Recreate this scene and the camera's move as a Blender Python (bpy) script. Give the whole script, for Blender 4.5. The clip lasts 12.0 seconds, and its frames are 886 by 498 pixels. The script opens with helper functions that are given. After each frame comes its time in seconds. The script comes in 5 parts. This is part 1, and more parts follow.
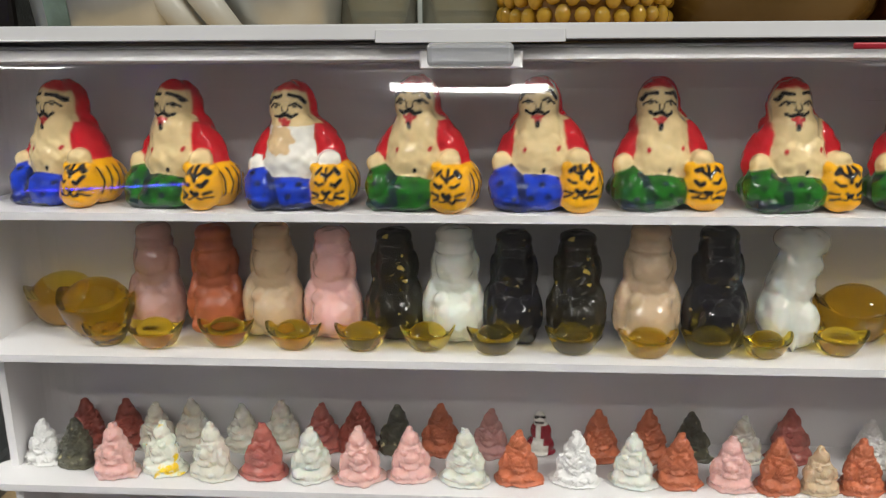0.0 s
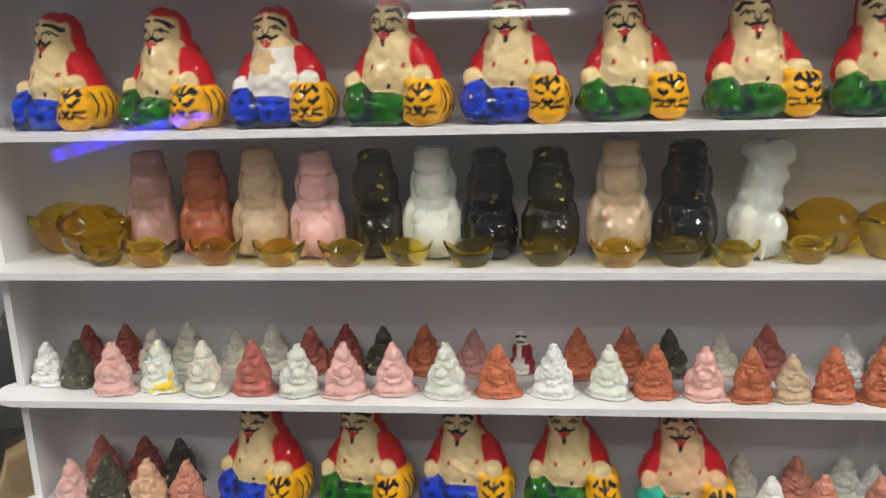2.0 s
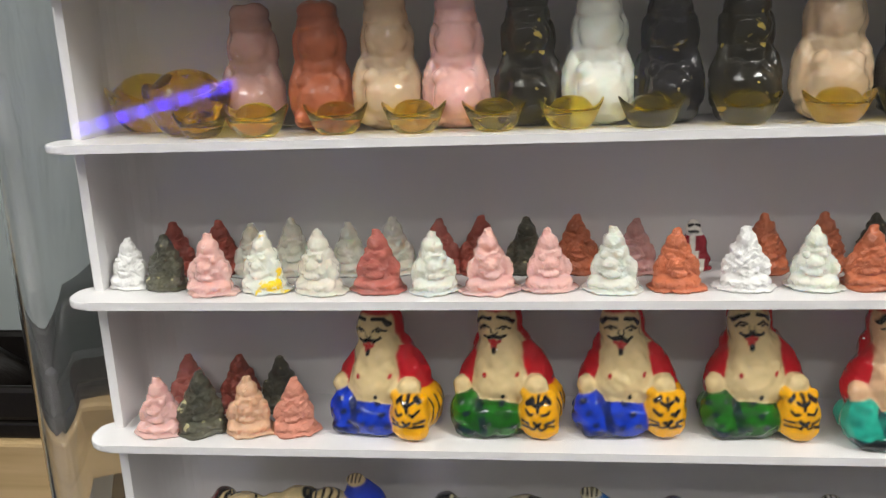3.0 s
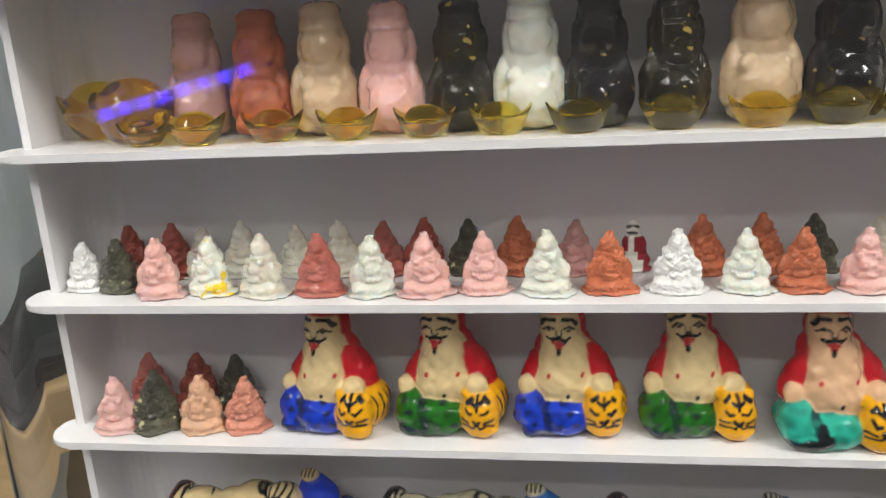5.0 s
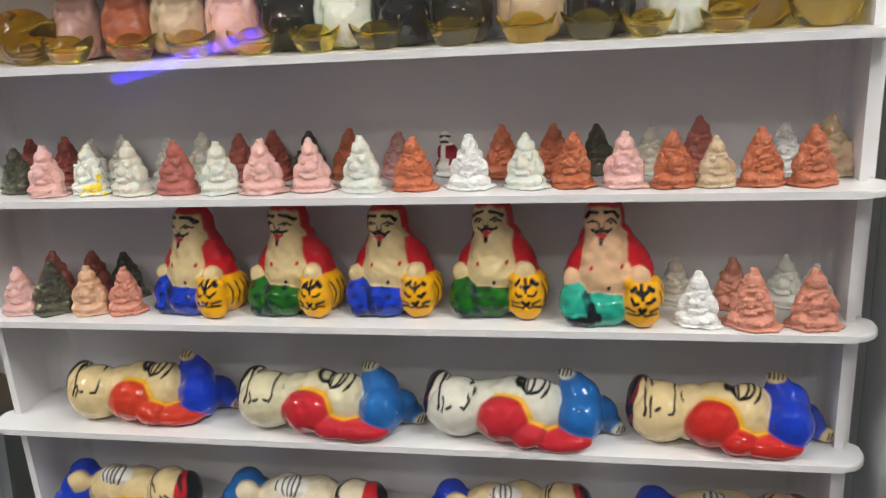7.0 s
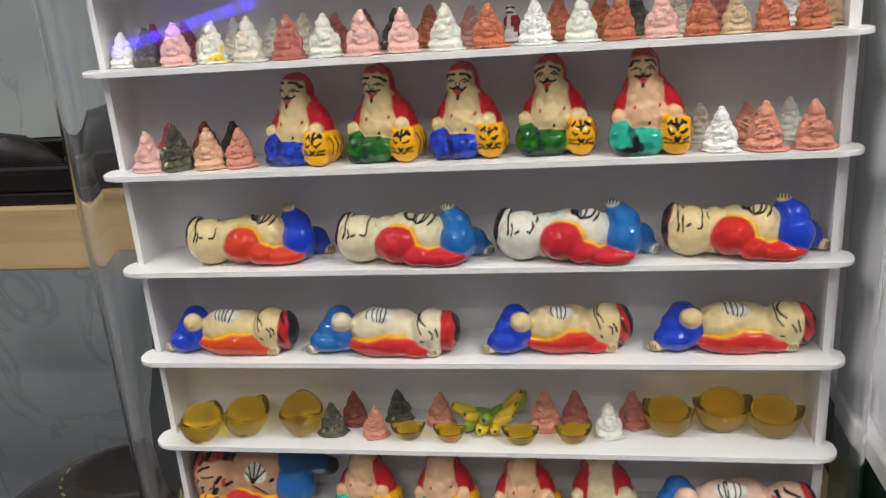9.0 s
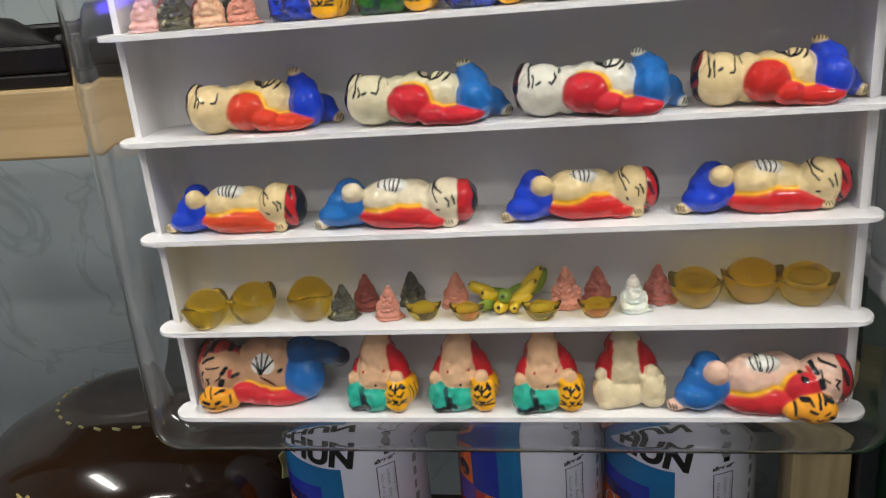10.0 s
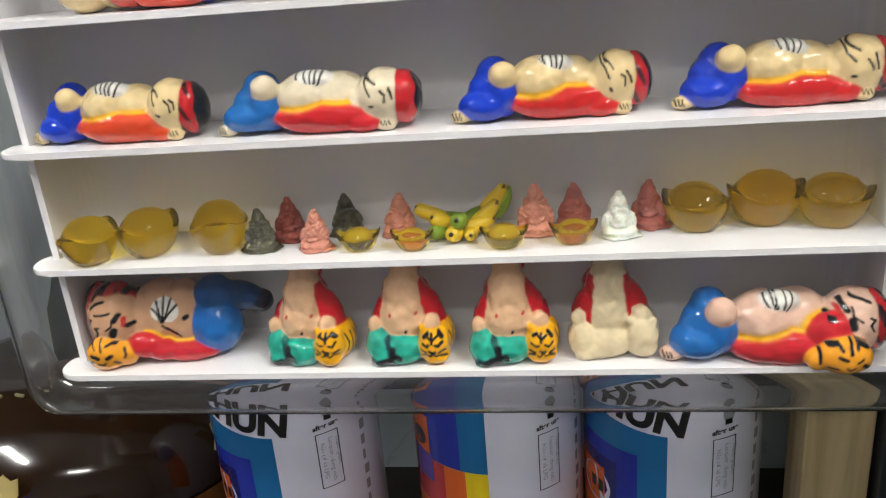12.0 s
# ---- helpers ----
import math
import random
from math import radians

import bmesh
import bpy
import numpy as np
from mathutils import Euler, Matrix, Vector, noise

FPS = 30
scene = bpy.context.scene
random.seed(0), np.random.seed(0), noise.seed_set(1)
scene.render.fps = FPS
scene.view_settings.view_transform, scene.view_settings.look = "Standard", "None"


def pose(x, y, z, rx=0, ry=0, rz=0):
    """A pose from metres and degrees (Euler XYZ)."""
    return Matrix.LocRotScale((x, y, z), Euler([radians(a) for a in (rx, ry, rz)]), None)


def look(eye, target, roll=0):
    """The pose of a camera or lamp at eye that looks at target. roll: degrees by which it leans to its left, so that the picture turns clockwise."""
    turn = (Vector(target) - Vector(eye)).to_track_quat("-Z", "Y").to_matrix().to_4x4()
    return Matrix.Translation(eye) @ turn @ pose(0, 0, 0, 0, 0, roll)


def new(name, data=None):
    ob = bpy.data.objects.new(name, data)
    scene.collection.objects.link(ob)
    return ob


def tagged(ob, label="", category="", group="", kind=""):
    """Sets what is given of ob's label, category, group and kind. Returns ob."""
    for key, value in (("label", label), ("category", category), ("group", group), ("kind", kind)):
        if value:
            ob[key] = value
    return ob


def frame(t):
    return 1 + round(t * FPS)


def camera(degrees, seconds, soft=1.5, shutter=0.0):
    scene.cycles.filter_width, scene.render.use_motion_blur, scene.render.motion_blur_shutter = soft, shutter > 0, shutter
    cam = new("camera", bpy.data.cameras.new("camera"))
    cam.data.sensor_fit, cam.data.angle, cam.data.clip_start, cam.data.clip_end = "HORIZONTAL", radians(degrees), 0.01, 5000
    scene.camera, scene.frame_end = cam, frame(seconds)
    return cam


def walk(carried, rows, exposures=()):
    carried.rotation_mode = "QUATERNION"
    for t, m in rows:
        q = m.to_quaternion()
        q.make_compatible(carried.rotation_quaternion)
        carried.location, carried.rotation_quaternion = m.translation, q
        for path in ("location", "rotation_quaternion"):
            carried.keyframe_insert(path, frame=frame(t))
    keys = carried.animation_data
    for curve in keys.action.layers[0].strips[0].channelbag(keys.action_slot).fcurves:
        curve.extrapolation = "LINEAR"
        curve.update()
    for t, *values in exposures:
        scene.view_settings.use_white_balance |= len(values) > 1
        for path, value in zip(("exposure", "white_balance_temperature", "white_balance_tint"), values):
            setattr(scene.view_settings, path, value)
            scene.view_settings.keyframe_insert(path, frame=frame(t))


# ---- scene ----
cam = camera(56.0, 12.0, soft=1.15)
PATH = [
    (0, (0.0013, 0.0051, 1.5073), (-0.0597, 0.9692, 1.2486), -0.40),
    (0.5, (0.0048, 0.0052, 1.5052), (-0.0648, 0.9701, 1.2520), -0.57),
    (1, (0.0172, 0.0018, 1.5080), (-0.0580, 0.9675, 1.2595), -0.71),
    (1.5, (0.0276, -0.0107, 1.5054), (-0.0585, 0.9546, 1.2590), -1.14),
    (2, (0.0170, -0.0095, 1.4833), (-0.0791, 0.9549, 1.2369), -1.63),
    (2.5, (-0.0080, 0.0019, 1.4549), (-0.1044, 0.9662, 1.2083), -1.86),
    (3, (-0.0262, 0.0202, 1.4425), (-0.1361, 0.9816, 1.1902), -2.25),
    (3.2, (-0.0374, 0.0253, 1.4368), (-0.1561, 0.9880, 1.1936), -2.36),
    (4.8, (-0.0158, 0.0241, 1.4428), (-0.1549, 0.9775, 1.1751), -3.19),
    (5, (-0.0013, 0.0215, 1.4488), (-0.1494, 0.9710, 1.1723), -3.26),
    (5.5, (0.0255, 0.0103, 1.4543), (-0.1275, 0.9572, 1.1715), -3.02),
    (6, (0.0468, 0.0053, 1.4550), (-0.1161, 0.9487, 1.1660), -3.08),
    (6.5, (0.0600, -0.0037, 1.4468), (-0.1179, 0.9363, 1.1558), -3.17),
    (7, (0.0644, -0.0104, 1.4354), (-0.1243, 0.9235, 1.1318), -3.56),
    (7.2, (0.0636, -0.0138, 1.4320), (-0.1247, 0.9217, 1.1331), -3.59),
    (8.8, (0.0412, -0.0767, 1.4197), (-0.1178, 0.8605, 1.1093), -4.09),
    (9, (0.0405, -0.0849, 1.4058), (-0.1220, 0.8491, 1.0877), -4.28),
    (9.5, (0.0358, -0.1013, 1.3889), (-0.1127, 0.8318, 1.0613), -4.43),
    (10, (0.0268, -0.0860, 1.3560), (-0.1258, 0.8437, 1.0209), -4.95),
    (10.5, (0.0068, -0.0359, 1.3124), (-0.1342, 0.8884, 0.9577), -5.19),
    (11, (0.0067, -0.0185, 1.3010), (-0.1335, 0.9052, 0.9445), -5.38),
    (11.5, (0.0114, -0.0194, 1.3076), (-0.1264, 0.9032, 0.9472), -5.31),
    (12, (0.0310, -0.0280, 1.3127), (-0.1053, 0.8931, 0.9481), -4.96),
]
walk(cam, [(t, look(eye, target, roll)) for t, eye, target, roll in PATH],
     exposures=[(0, -0.14), (2.0, -0.14), (3.0, 0.04), (5.0, 0.06), (6.5, -0.08), (7.2, -0.04), (9.0, 0.06), (10.0, 0.24), (10.6, 0.46), (12, 0.48)])

# ---- light: two ceiling tubes, a glow from the shop, a violet strip behind the viewer ----
world = bpy.data.worlds.new("shop_air")
world.use_nodes = True
scene.world = world
world.node_tree.nodes["Background"].inputs[0].default_value = (0.9, 0.93, 1.0, 1)
world.node_tree.nodes["Background"].inputs[1].default_value = 0.025


def tube_lamp(name, eye, target, sx, sy, watts, colour):
    data = bpy.data.lights.new(name, "AREA")
    data.shape, data.size, data.size_y, data.energy, data.color = "RECTANGLE", sx, sy, watts, colour
    ob = new(name, data)
    ob.matrix_world = look(eye, target)
    return ob


tube_lamp("ceiling_tube_light", (0.80, -0.40, 2.40), (0.1, 0.18, 1.3), 0.5, 0.08, 8.9, (0.98, 0.98, 0.92))
tube_lamp("ceiling_tube_light", (-0.90, -0.40, 2.40), (-0.1, 0.2, 1.3), 0.5, 0.08, 6.7, (0.98, 0.985, 0.935))
tube_lamp("aisle_tube_light", (-0.050, -1.0, 2.32), (0.0, 0.2, 1.35), 0.31, 0.05, 2.3, (1.0, 0.98, 0.92))


# ---- materials ----
def mat(name, base, rough=0.5, metal=0.0, vary=0.12, scale=60.0, bump=0.1, bump_scale=400.0, base2=None, glass=0.0, ior=1.46,
        coat=0.0, sss=0.0, sss_col=None, spots=None, paint=False, glow=0.0, per_object=0.0):
    m = bpy.data.materials.new(name)
    m.use_nodes = True
    nt = m.node_tree
    b = nt.nodes["Principled BSDF"]
    b.inputs["Roughness"].default_value = rough
    b.inputs["Metallic"].default_value = metal
    b.inputs["IOR"].default_value = ior
    b.inputs["Transmission Weight"].default_value = glass
    b.inputs["Coat Weight"].default_value = coat
    b.inputs["Coat Roughness"].default_value = 0.04
    if sss:
        b.inputs["Subsurface Weight"].default_value = sss
        b.inputs["Subsurface Radius"].default_value = (1.0, 0.7, 0.5)
        b.inputs["Subsurface Scale"].default_value = 0.003
    co = nt.nodes.new("ShaderNodeTexCoord")
    n1 = nt.nodes.new("ShaderNodeTexNoise")
    n1.inputs["Scale"].default_value = scale
    n1.inputs["Detail"].default_value = 5
    nt.links.new(co.outputs["Object"], n1.inputs["Vector"])
    ramp = nt.nodes.new("ShaderNodeMapRange")
    ramp.inputs["From Min"].default_value, ramp.inputs["From Max"].default_value = 0.3, 0.7
    ramp.inputs["To Min"].default_value, ramp.inputs["To Max"].default_value = 0.0, 1.0
    nt.links.new(n1.outputs["Fac"], ramp.inputs["Value"])
    mix = nt.nodes.new("ShaderNodeMix")
    mix.data_type = "RGBA"
    nt.links.new(ramp.outputs["Result"], mix.inputs["Factor"])
    if paint:
        at = nt.nodes.new("ShaderNodeAttribute")
        at.attribute_name = "paint"
        dark = nt.nodes.new("ShaderNodeMix")
        dark.data_type, dark.blend_type = "RGBA", "MULTIPLY"
        dark.inputs["Factor"].default_value = 1.0
        dark.inputs["B"].default_value = (1 - vary, 1 - vary, 1 - vary, 1)
        nt.links.new(at.outputs["Color"], dark.inputs["A"])
        nt.links.new(dark.outputs["Result"], mix.inputs["A"])
        nt.links.new(at.outputs["Color"], mix.inputs["B"])
    else:
        c2 = base2 or tuple(c * (1 - vary) for c in base)
        mix.inputs["A"].default_value = (*c2, 1)
        mix.inputs["B"].default_value = (*base, 1)
    out = mix.outputs["Result"]
    if per_object:
        oi = nt.nodes.new("ShaderNodeObjectInfo")
        hsv = nt.nodes.new("ShaderNodeHueSaturation")
        mr = nt.nodes.new("ShaderNodeMapRange")
        mr.inputs["To Min"].default_value, mr.inputs["To Max"].default_value = 1 - per_object, 1 + per_object
        nt.links.new(oi.outputs["Random"], mr.inputs["Value"])
        nt.links.new(mr.outputs["Result"], hsv.inputs["Value"])
        nt.links.new(out, hsv.inputs["Color"])
        out = hsv.outputs["Color"]
    if spots:
        n3 = nt.nodes.new("ShaderNodeTexNoise")
        n3.inputs["Scale"].default_value, n3.inputs["Detail"].default_value = spots[1], 3
        nt.links.new(co.outputs["Object"], n3.inputs["Vector"])
        mr3 = nt.nodes.new("ShaderNodeMapRange")
        mr3.inputs["From Min"].default_value, mr3.inputs["From Max"].default_value = spots[2], spots[2] + 0.04
        nt.links.new(n3.outputs["Fac"], mr3.inputs["Value"])
        mx = nt.nodes.new("ShaderNodeMix")
        mx.data_type = "RGBA"
        nt.links.new(mr3.outputs["Result"], mx.inputs["Factor"])
        nt.links.new(out, mx.inputs["A"])
        mx.inputs["B"].default_value = (*spots[0], 1)
        out = mx.outputs["Result"]
    nt.links.new(out, b.inputs["Base Color"])
    if bump:
        n2 = nt.nodes.new("ShaderNodeTexNoise")
        n2.inputs["Scale"].default_value, n2.inputs["Detail"].default_value = bump_scale, 1.0 if coat >= 0.9 else 6
        nt.links.new(co.outputs["Object"], n2.inputs["Vector"])
        bp = nt.nodes.new("ShaderNodeBump")
        bp.inputs["Strength"].default_value, bp.inputs["Distance"].default_value = bump, 0.0011 if coat == 1.0 else 0.0006
        nt.links.new(n2.outputs["Fac"], bp.inputs["Height"])
        nt.links.new(bp.outputs["Normal"], b.inputs["Normal"])
        nt.links.new(bp.outputs["Normal"], b.inputs["Coat Normal"])
    if glow:
        b.inputs["Emission Color"].default_value = (*base, 1)
        b.inputs["Emission Strength"].default_value = glow
    return m


def wood(name, light, dark, along=0, fine=90.0):
    m = mat(name, light, 0.55, bump=0.25, bump_scale=260)
    nt = m.node_tree
    b = nt.nodes["Principled BSDF"]
    co = nt.nodes.new("ShaderNodeTexCoord")
    mp = nt.nodes.new("ShaderNodeMapping")
    sc = [fine, fine, fine]
    sc[along] = fine * 0.07
    mp.inputs["Scale"].default_value = sc
    nz = nt.nodes.new("ShaderNodeTexNoise")
    nz.inputs["Scale"].default_value, nz.inputs["Detail"].default_value, nz.inputs["Distortion"].default_value = 1.0, 7, 0.6
    cr = nt.nodes.new("ShaderNodeValToRGB")
    cr.color_ramp.elements[0].position, cr.color_ramp.elements[0].color = 0.33, (*dark, 1)
    cr.color_ramp.elements[1].position, cr.color_ramp.elements[1].color = 0.62, (*light, 1)
    nt.links.new(co.outputs["Object"], mp.inputs["Vector"])
    nt.links.new(mp.outputs["Vector"], nz.inputs["Vector"])
    nt.links.new(nz.outputs["Fac"], cr.inputs["Fac"])
    nt.links.new(cr.outputs["Color"], b.inputs["Base Color"])
    return m


def marble(name):
    m = mat(name, (0.66, 0.73, 0.74), 0.35, bump=0.05, base2=(0.52, 0.58, 0.59), scale=9.0)
    nt = m.node_tree
    b = nt.nodes["Principled BSDF"]
    co = nt.nodes.new("ShaderNodeTexCoord")
    wv = nt.nodes.new("ShaderNodeTexNoise")
    wv.inputs["Scale"].default_value, wv.inputs["Detail"].default_value, wv.inputs["Distortion"].default_value = 11.0, 8, 1.4
    cr = nt.nodes.new("ShaderNodeValToRGB")
    el = cr.color_ramp.elements
    el[0].position, el[0].color = 0.465, (1, 1, 1, 1)
    el[1].position, el[1].color = 0.51, (1, 1, 1, 1)
    mid = el.new(0.487)
    mid.color = (0.80, 0.82, 0.82, 1)
    nt.links.new(co.outputs["Object"], wv.inputs["Vector"])
    nt.links.new(wv.outputs["Fac"], cr.inputs["Fac"])
    src = b.inputs["Base Color"].links[0].from_socket
    mx = nt.nodes.new("ShaderNodeMix")
    mx.data_type, mx.blend_type = "RGBA", "MULTIPLY"
    mx.inputs["Factor"].default_value = 1.0
    nt.links.new(src, mx.inputs["A"])
    nt.links.new(cr.outputs["Color"], mx.inputs["B"])
    nt.links.new(mx.outputs["Result"], b.inputs["Base Color"])
    return m


M = {}
M["white_plastic"] = mat("white_plastic", (0.76, 0.745, 0.75), 0.26, vary=0.07, scale=25, bump=0.03, bump_scale=150)
M["clear_plastic"] = mat("clear_plastic", (1, 1, 1), 0.02, glass=1.0, vary=0.0, ior=1.47, bump=0.015, bump_scale=30)
M["clear_plastic"].node_tree.nodes["Principled BSDF"].inputs["Coat Weight"].default_value = 0.22
M["clear_plastic"].node_tree.nodes["Principled BSDF"].inputs["Coat Roughness"].default_value = 0.12
M["latch_plastic"] = mat("latch_plastic", (0.85, 0.86, 0.88), 0.12, glass=0.55, vary=0.02, bump=0)
M["paint"] = mat("figurine_paint", (1, 1, 1), 0.14, vary=0.20, scale=300, bump=0.42, bump_scale=300, coat=1.0, paint=True, sss=0.08)
M["paint"].node_tree.nodes["Principled BSDF"].inputs["Specular IOR Level"].default_value = 0.2
M["paint"].node_tree.nodes["Principled BSDF"].inputs["Coat IOR"].default_value = 1.42
M["resin_gold"] = mat("resin_gold", (1.0, 0.74, 0.05), 0.01, glass=0.98, ior=1.48, coat=0.3, vary=0.05, bump=0.03, bump_scale=160)
M["resin_gold_big"] = mat("resin_gold_big", (1.0, 0.70, 0.04), 0.01, glass=0.98, ior=1.44, coat=0.3, vary=0.08, bump=0.05, bump_scale=120)
M["terracotta"] = mat("terracotta", (0.52, 0.14, 0.06), 0.32, vary=0.35, scale=250, bump=0.5, bump_scale=420, coat=0.4, per_object=0.16)
M["salmon"] = mat("salmon_clay", (0.60, 0.24, 0.165), 0.5, vary=0.25, scale=250, bump=0.5, bump_scale=500, per_object=0.1)
M["dark_red"] = mat("dark_red_resin", (0.30, 0.06, 0.04), 0.35, vary=0.3, scale=250, bump=0.4, per_object=0.2)
M["red_resin"] = mat("red_resin", (0.52, 0.15, 0.12), 0.2, vary=0.25, scale=220, bump=0.5, bump_scale=300, sss=0.5, glass=0.2, coat=0.9, per_object=0.15)
M["pink_resin"] = mat("pink_resin", (0.84, 0.50, 0.46), 0.18, vary=0.14, scale=200, bump=0.5, bump_scale=300, sss=0.7, glass=0.08, coat=1.0, per_object=0.08)
M["pale_pink"] = mat("pale_pink_resin", (0.62, 0.36, 0.31), 0.22, vary=0.2, scale=160, bump=0.5, bump_scale=300, sss=0.6, glass=0.15, coat=0.9)
M["peach_resin"] = mat("peach_resin", (0.74, 0.45, 0.29), 0.22, vary=0.15, scale=200, bump=0.22, sss=0.6, glass=0.1, coat=0.4)
M["beige_resin"] = mat("beige_resin", (0.70, 0.52, 0.34), 0.2, vary=0.14, scale=180, bump=0.5, bump_scale=300, sss=0.6, glass=0.15, coat=1.0, per_object=0.07)
M["white_resin"] = mat("white_resin", (0.76, 0.77, 0.69), 0.16, vary=0.07, scale=180, bump=0.5, bump_scale=300, sss=0.7, glass=0.08, coat=1.0, per_object=0.05)
M["yellow_spot"] = mat("yellow_spotted_resin", (0.76, 0.77, 0.68), 0.16, vary=0.07, bump=0.5, bump_scale=300, sss=0.6, coat=1.0, spots=((0.84, 0.58, 0.02), 170, 0.575))
M["plaster"] = mat("white_plaster", (0.78, 0.77, 0.75), 0.6, vary=0.15, scale=350, bump=0.7, bump_scale=550)
M["clear_resin"] = mat("clear_resin", (0.84, 0.80, 0.69), 0.16, sss=0.6, coat=0.9, glass=0.2, vary=0.1, ior=1.4, bump=0.35, bump_scale=260)
M["pink_clear"] = mat("pink_clear_resin", (0.70, 0.38, 0.36), 0.2, sss=0.5, coat=0.5, glass=0.35, vary=0.1, ior=1.4, bump=0.35, bump_scale=260)
M["dark_glitter"] = mat("dark_glitter_resin", (0.10, 0.095, 0.06), 0.14, vary=0.5, scale=120, bump=0.6, bump_scale=420, coat=0.7,
                        base2=(0.04, 0.04, 0.03), spots=((0.40, 0.36, 0.20), 420, 0.64))
M["olive_glitter"] = mat("olive_glitter_resin", (0.034, 0.028, 0.014), 0.14, vary=0.5, scale=90, bump=0.35, bump_scale=300, coat=0.7, glass=0.25,
                         base2=(0.012, 0.010, 0.007), spots=((0.62, 0.46, 0.10), 300, 0.645))
M["black_glitter"] = mat("black_glitter_resin", (0.009, 0.008, 0.011), 0.1, vary=0.4, scale=120, bump=0.3, bump_scale=300, coat=0.9,
                         spots=((0.30, 0.22, 0.09), 380, 0.67))
M["board"] = wood("pine_board", (0.70, 0.50, 0.26), (0.52, 0.34, 0.16), 0)
M["post"] = wood("pale_post_wood", (0.66, 0.52, 0.28), (0.40, 0.29, 0.14), 2)
M["marble"] = marble("grey_green_marble")
M["room"] = mat("room_paint", (0.38, 0.36, 0.35), 0.7, vary=0.1, scale=3)
M["floor"] = mat("shop_floor", (0.35, 0.33, 0.31), 0.5, vary=0.2, scale=4)
M["brown_glaze"] = mat("brown_glaze", (0.030, 0.012, 0.005), 0.14, vary=0.5, scale=14, bump=0.25, bump_scale=30, coat=0.6, base2=(0.018, 0.008, 0.004))
M["amber_glaze"] = mat("amber_glaze", (0.26, 0.10, 0.02), 0.2, vary=0.4, scale=20, bump=0.1, coat=0.5)
M["pale_gold"] = mat("pale_gold_paint", (0.72, 0.58, 0.22), 0.4, vary=0.2, bump=0.2)
M["rope"] = mat("rim_cord", (0.42, 0.38, 0.18), 0.7, vary=0.4, bump=0.5)
M["dark_thing"] = mat("dark_wood_ware", (0.018, 0.014, 0.012), 0.4, vary=0.5, scale=40, bump=0.4)
M["twig"] = mat("dry_twig", (0.20, 0.13, 0.07), 0.7, vary=0.4, bump=0.5)
M["stone"] = mat("stone_bowl", (0.14, 0.13, 0.115), 0.6, vary=0.4, scale=60, bump=0.6)
M["silver"] = mat("brushed_silver", (0.78, 0.81, 0.80), 0.30, metal=0.7, vary=0.35, scale=25, bump=0.25, bump_scale=60)
M["pewter_green"] = mat("verdigris", (0.30, 0.42, 0.36), 0.5, vary=0.5, scale=60, bump=0.4)
M["cream_cloth"] = mat("cream_ceramic", (0.72, 0.69, 0.60), 0.35, vary=0.2, scale=40, bump=0.2)
M["jar_glass"] = mat("jar_glass", (0.86, 0.88, 0.78), 0.08, glass=0.85, vary=0.1, bump=0.1, bump_scale=60)
M["honey_glaze"] = mat("honey_glaze", (0.20, 0.085, 0.010), 0.12, vary=0.5, scale=90, bump=0.2, bump_scale=150, coat=0.8)
M["honey_knob"] = mat("honey_knob", (0.58, 0.34, 0.035), 0.10, vary=0.4, scale=90, bump=0.1, coat=0.8)
M["amber_wood"] = mat("amber_lacquer", (0.17, 0.095, 0.022), 0.25, vary=0.6, scale=20, bump=0.1, coat=0.5)
M["red_lacquer"] = mat("red_brown_lacquer", (0.17, 0.045, 0.012), 0.25, vary=0.5, scale=25, bump=0.1, coat=0.5)
M["reflection_red"] = mat("reflected_red", (0.55, 0.03, 0.05), 0.3, vary=0.15)
M["can_white"] = mat("can_white", (0.74, 0.74, 0.87), 0.25, vary=0.04, scale=30, bump=0.02, coat=0.4)
for nm, c in dict(can_teal=(0.010, 0.16, 0.40), can_blue=(0.015, 0.035, 0.40), can_navy=(0.008, 0.012, 0.17), can_orange=(0.80, 0.14, 0.02), can_red=(0.55, 0.025, 0.03),
                  can_yellow=(0.85, 0.62, 0.01), can_black=(0.012, 0.012, 0.014), can_grey=(0.30, 0.30, 0.34), can_green=(0.05, 0.20, 0.09), can_violet=(0.12, 0.06, 0.42)).items():
    M[nm] = mat(nm, c, 0.25, vary=0.08, scale=40, bump=0.02, coat=0.4)
M["steel"] = mat("tin_steel", (0.55, 0.55, 0.56), 0.3, metal=1.0, vary=0.1, bump=0.05)
M["dark_metal"] = mat("dark_metal", (0.06, 0.065, 0.07), 0.45, metal=0.6, vary=0.2)
M["grey_panel"] = mat("grey_frosted_panel", (0.80, 0.79, 0.82), 0.3, vary=0.12, scale=6, bump=0.05)
M["green_box"] = mat("green_card", (0.015, 0.075, 0.035), 0.5, vary=0.25, scale=20, bump=0.1)
M["banana_yellow"] = mat("banana_yellow", (0.68, 0.46, 0.02), 0.35, vary=0.2, scale=90, bump=0.2, spots=((0.05, 0.03, 0.01), 260, 0.68))
M["banana_green"] = mat("banana_green", (0.22, 0.33, 0.03), 0.35, vary=0.3, scale=90, bump=0.2, spots=((0.04, 0.03, 0.01), 260, 0.70))
M["violet_led"] = mat("violet_led", (0.055, 0.03, 1.0), 0.4, glow=17.0, bump=0, vary=0)
M["led_tape"] = mat("led_tape", (0.12, 0.09, 0.70), 0.4, glow=5.5, bump=0, vary=0)


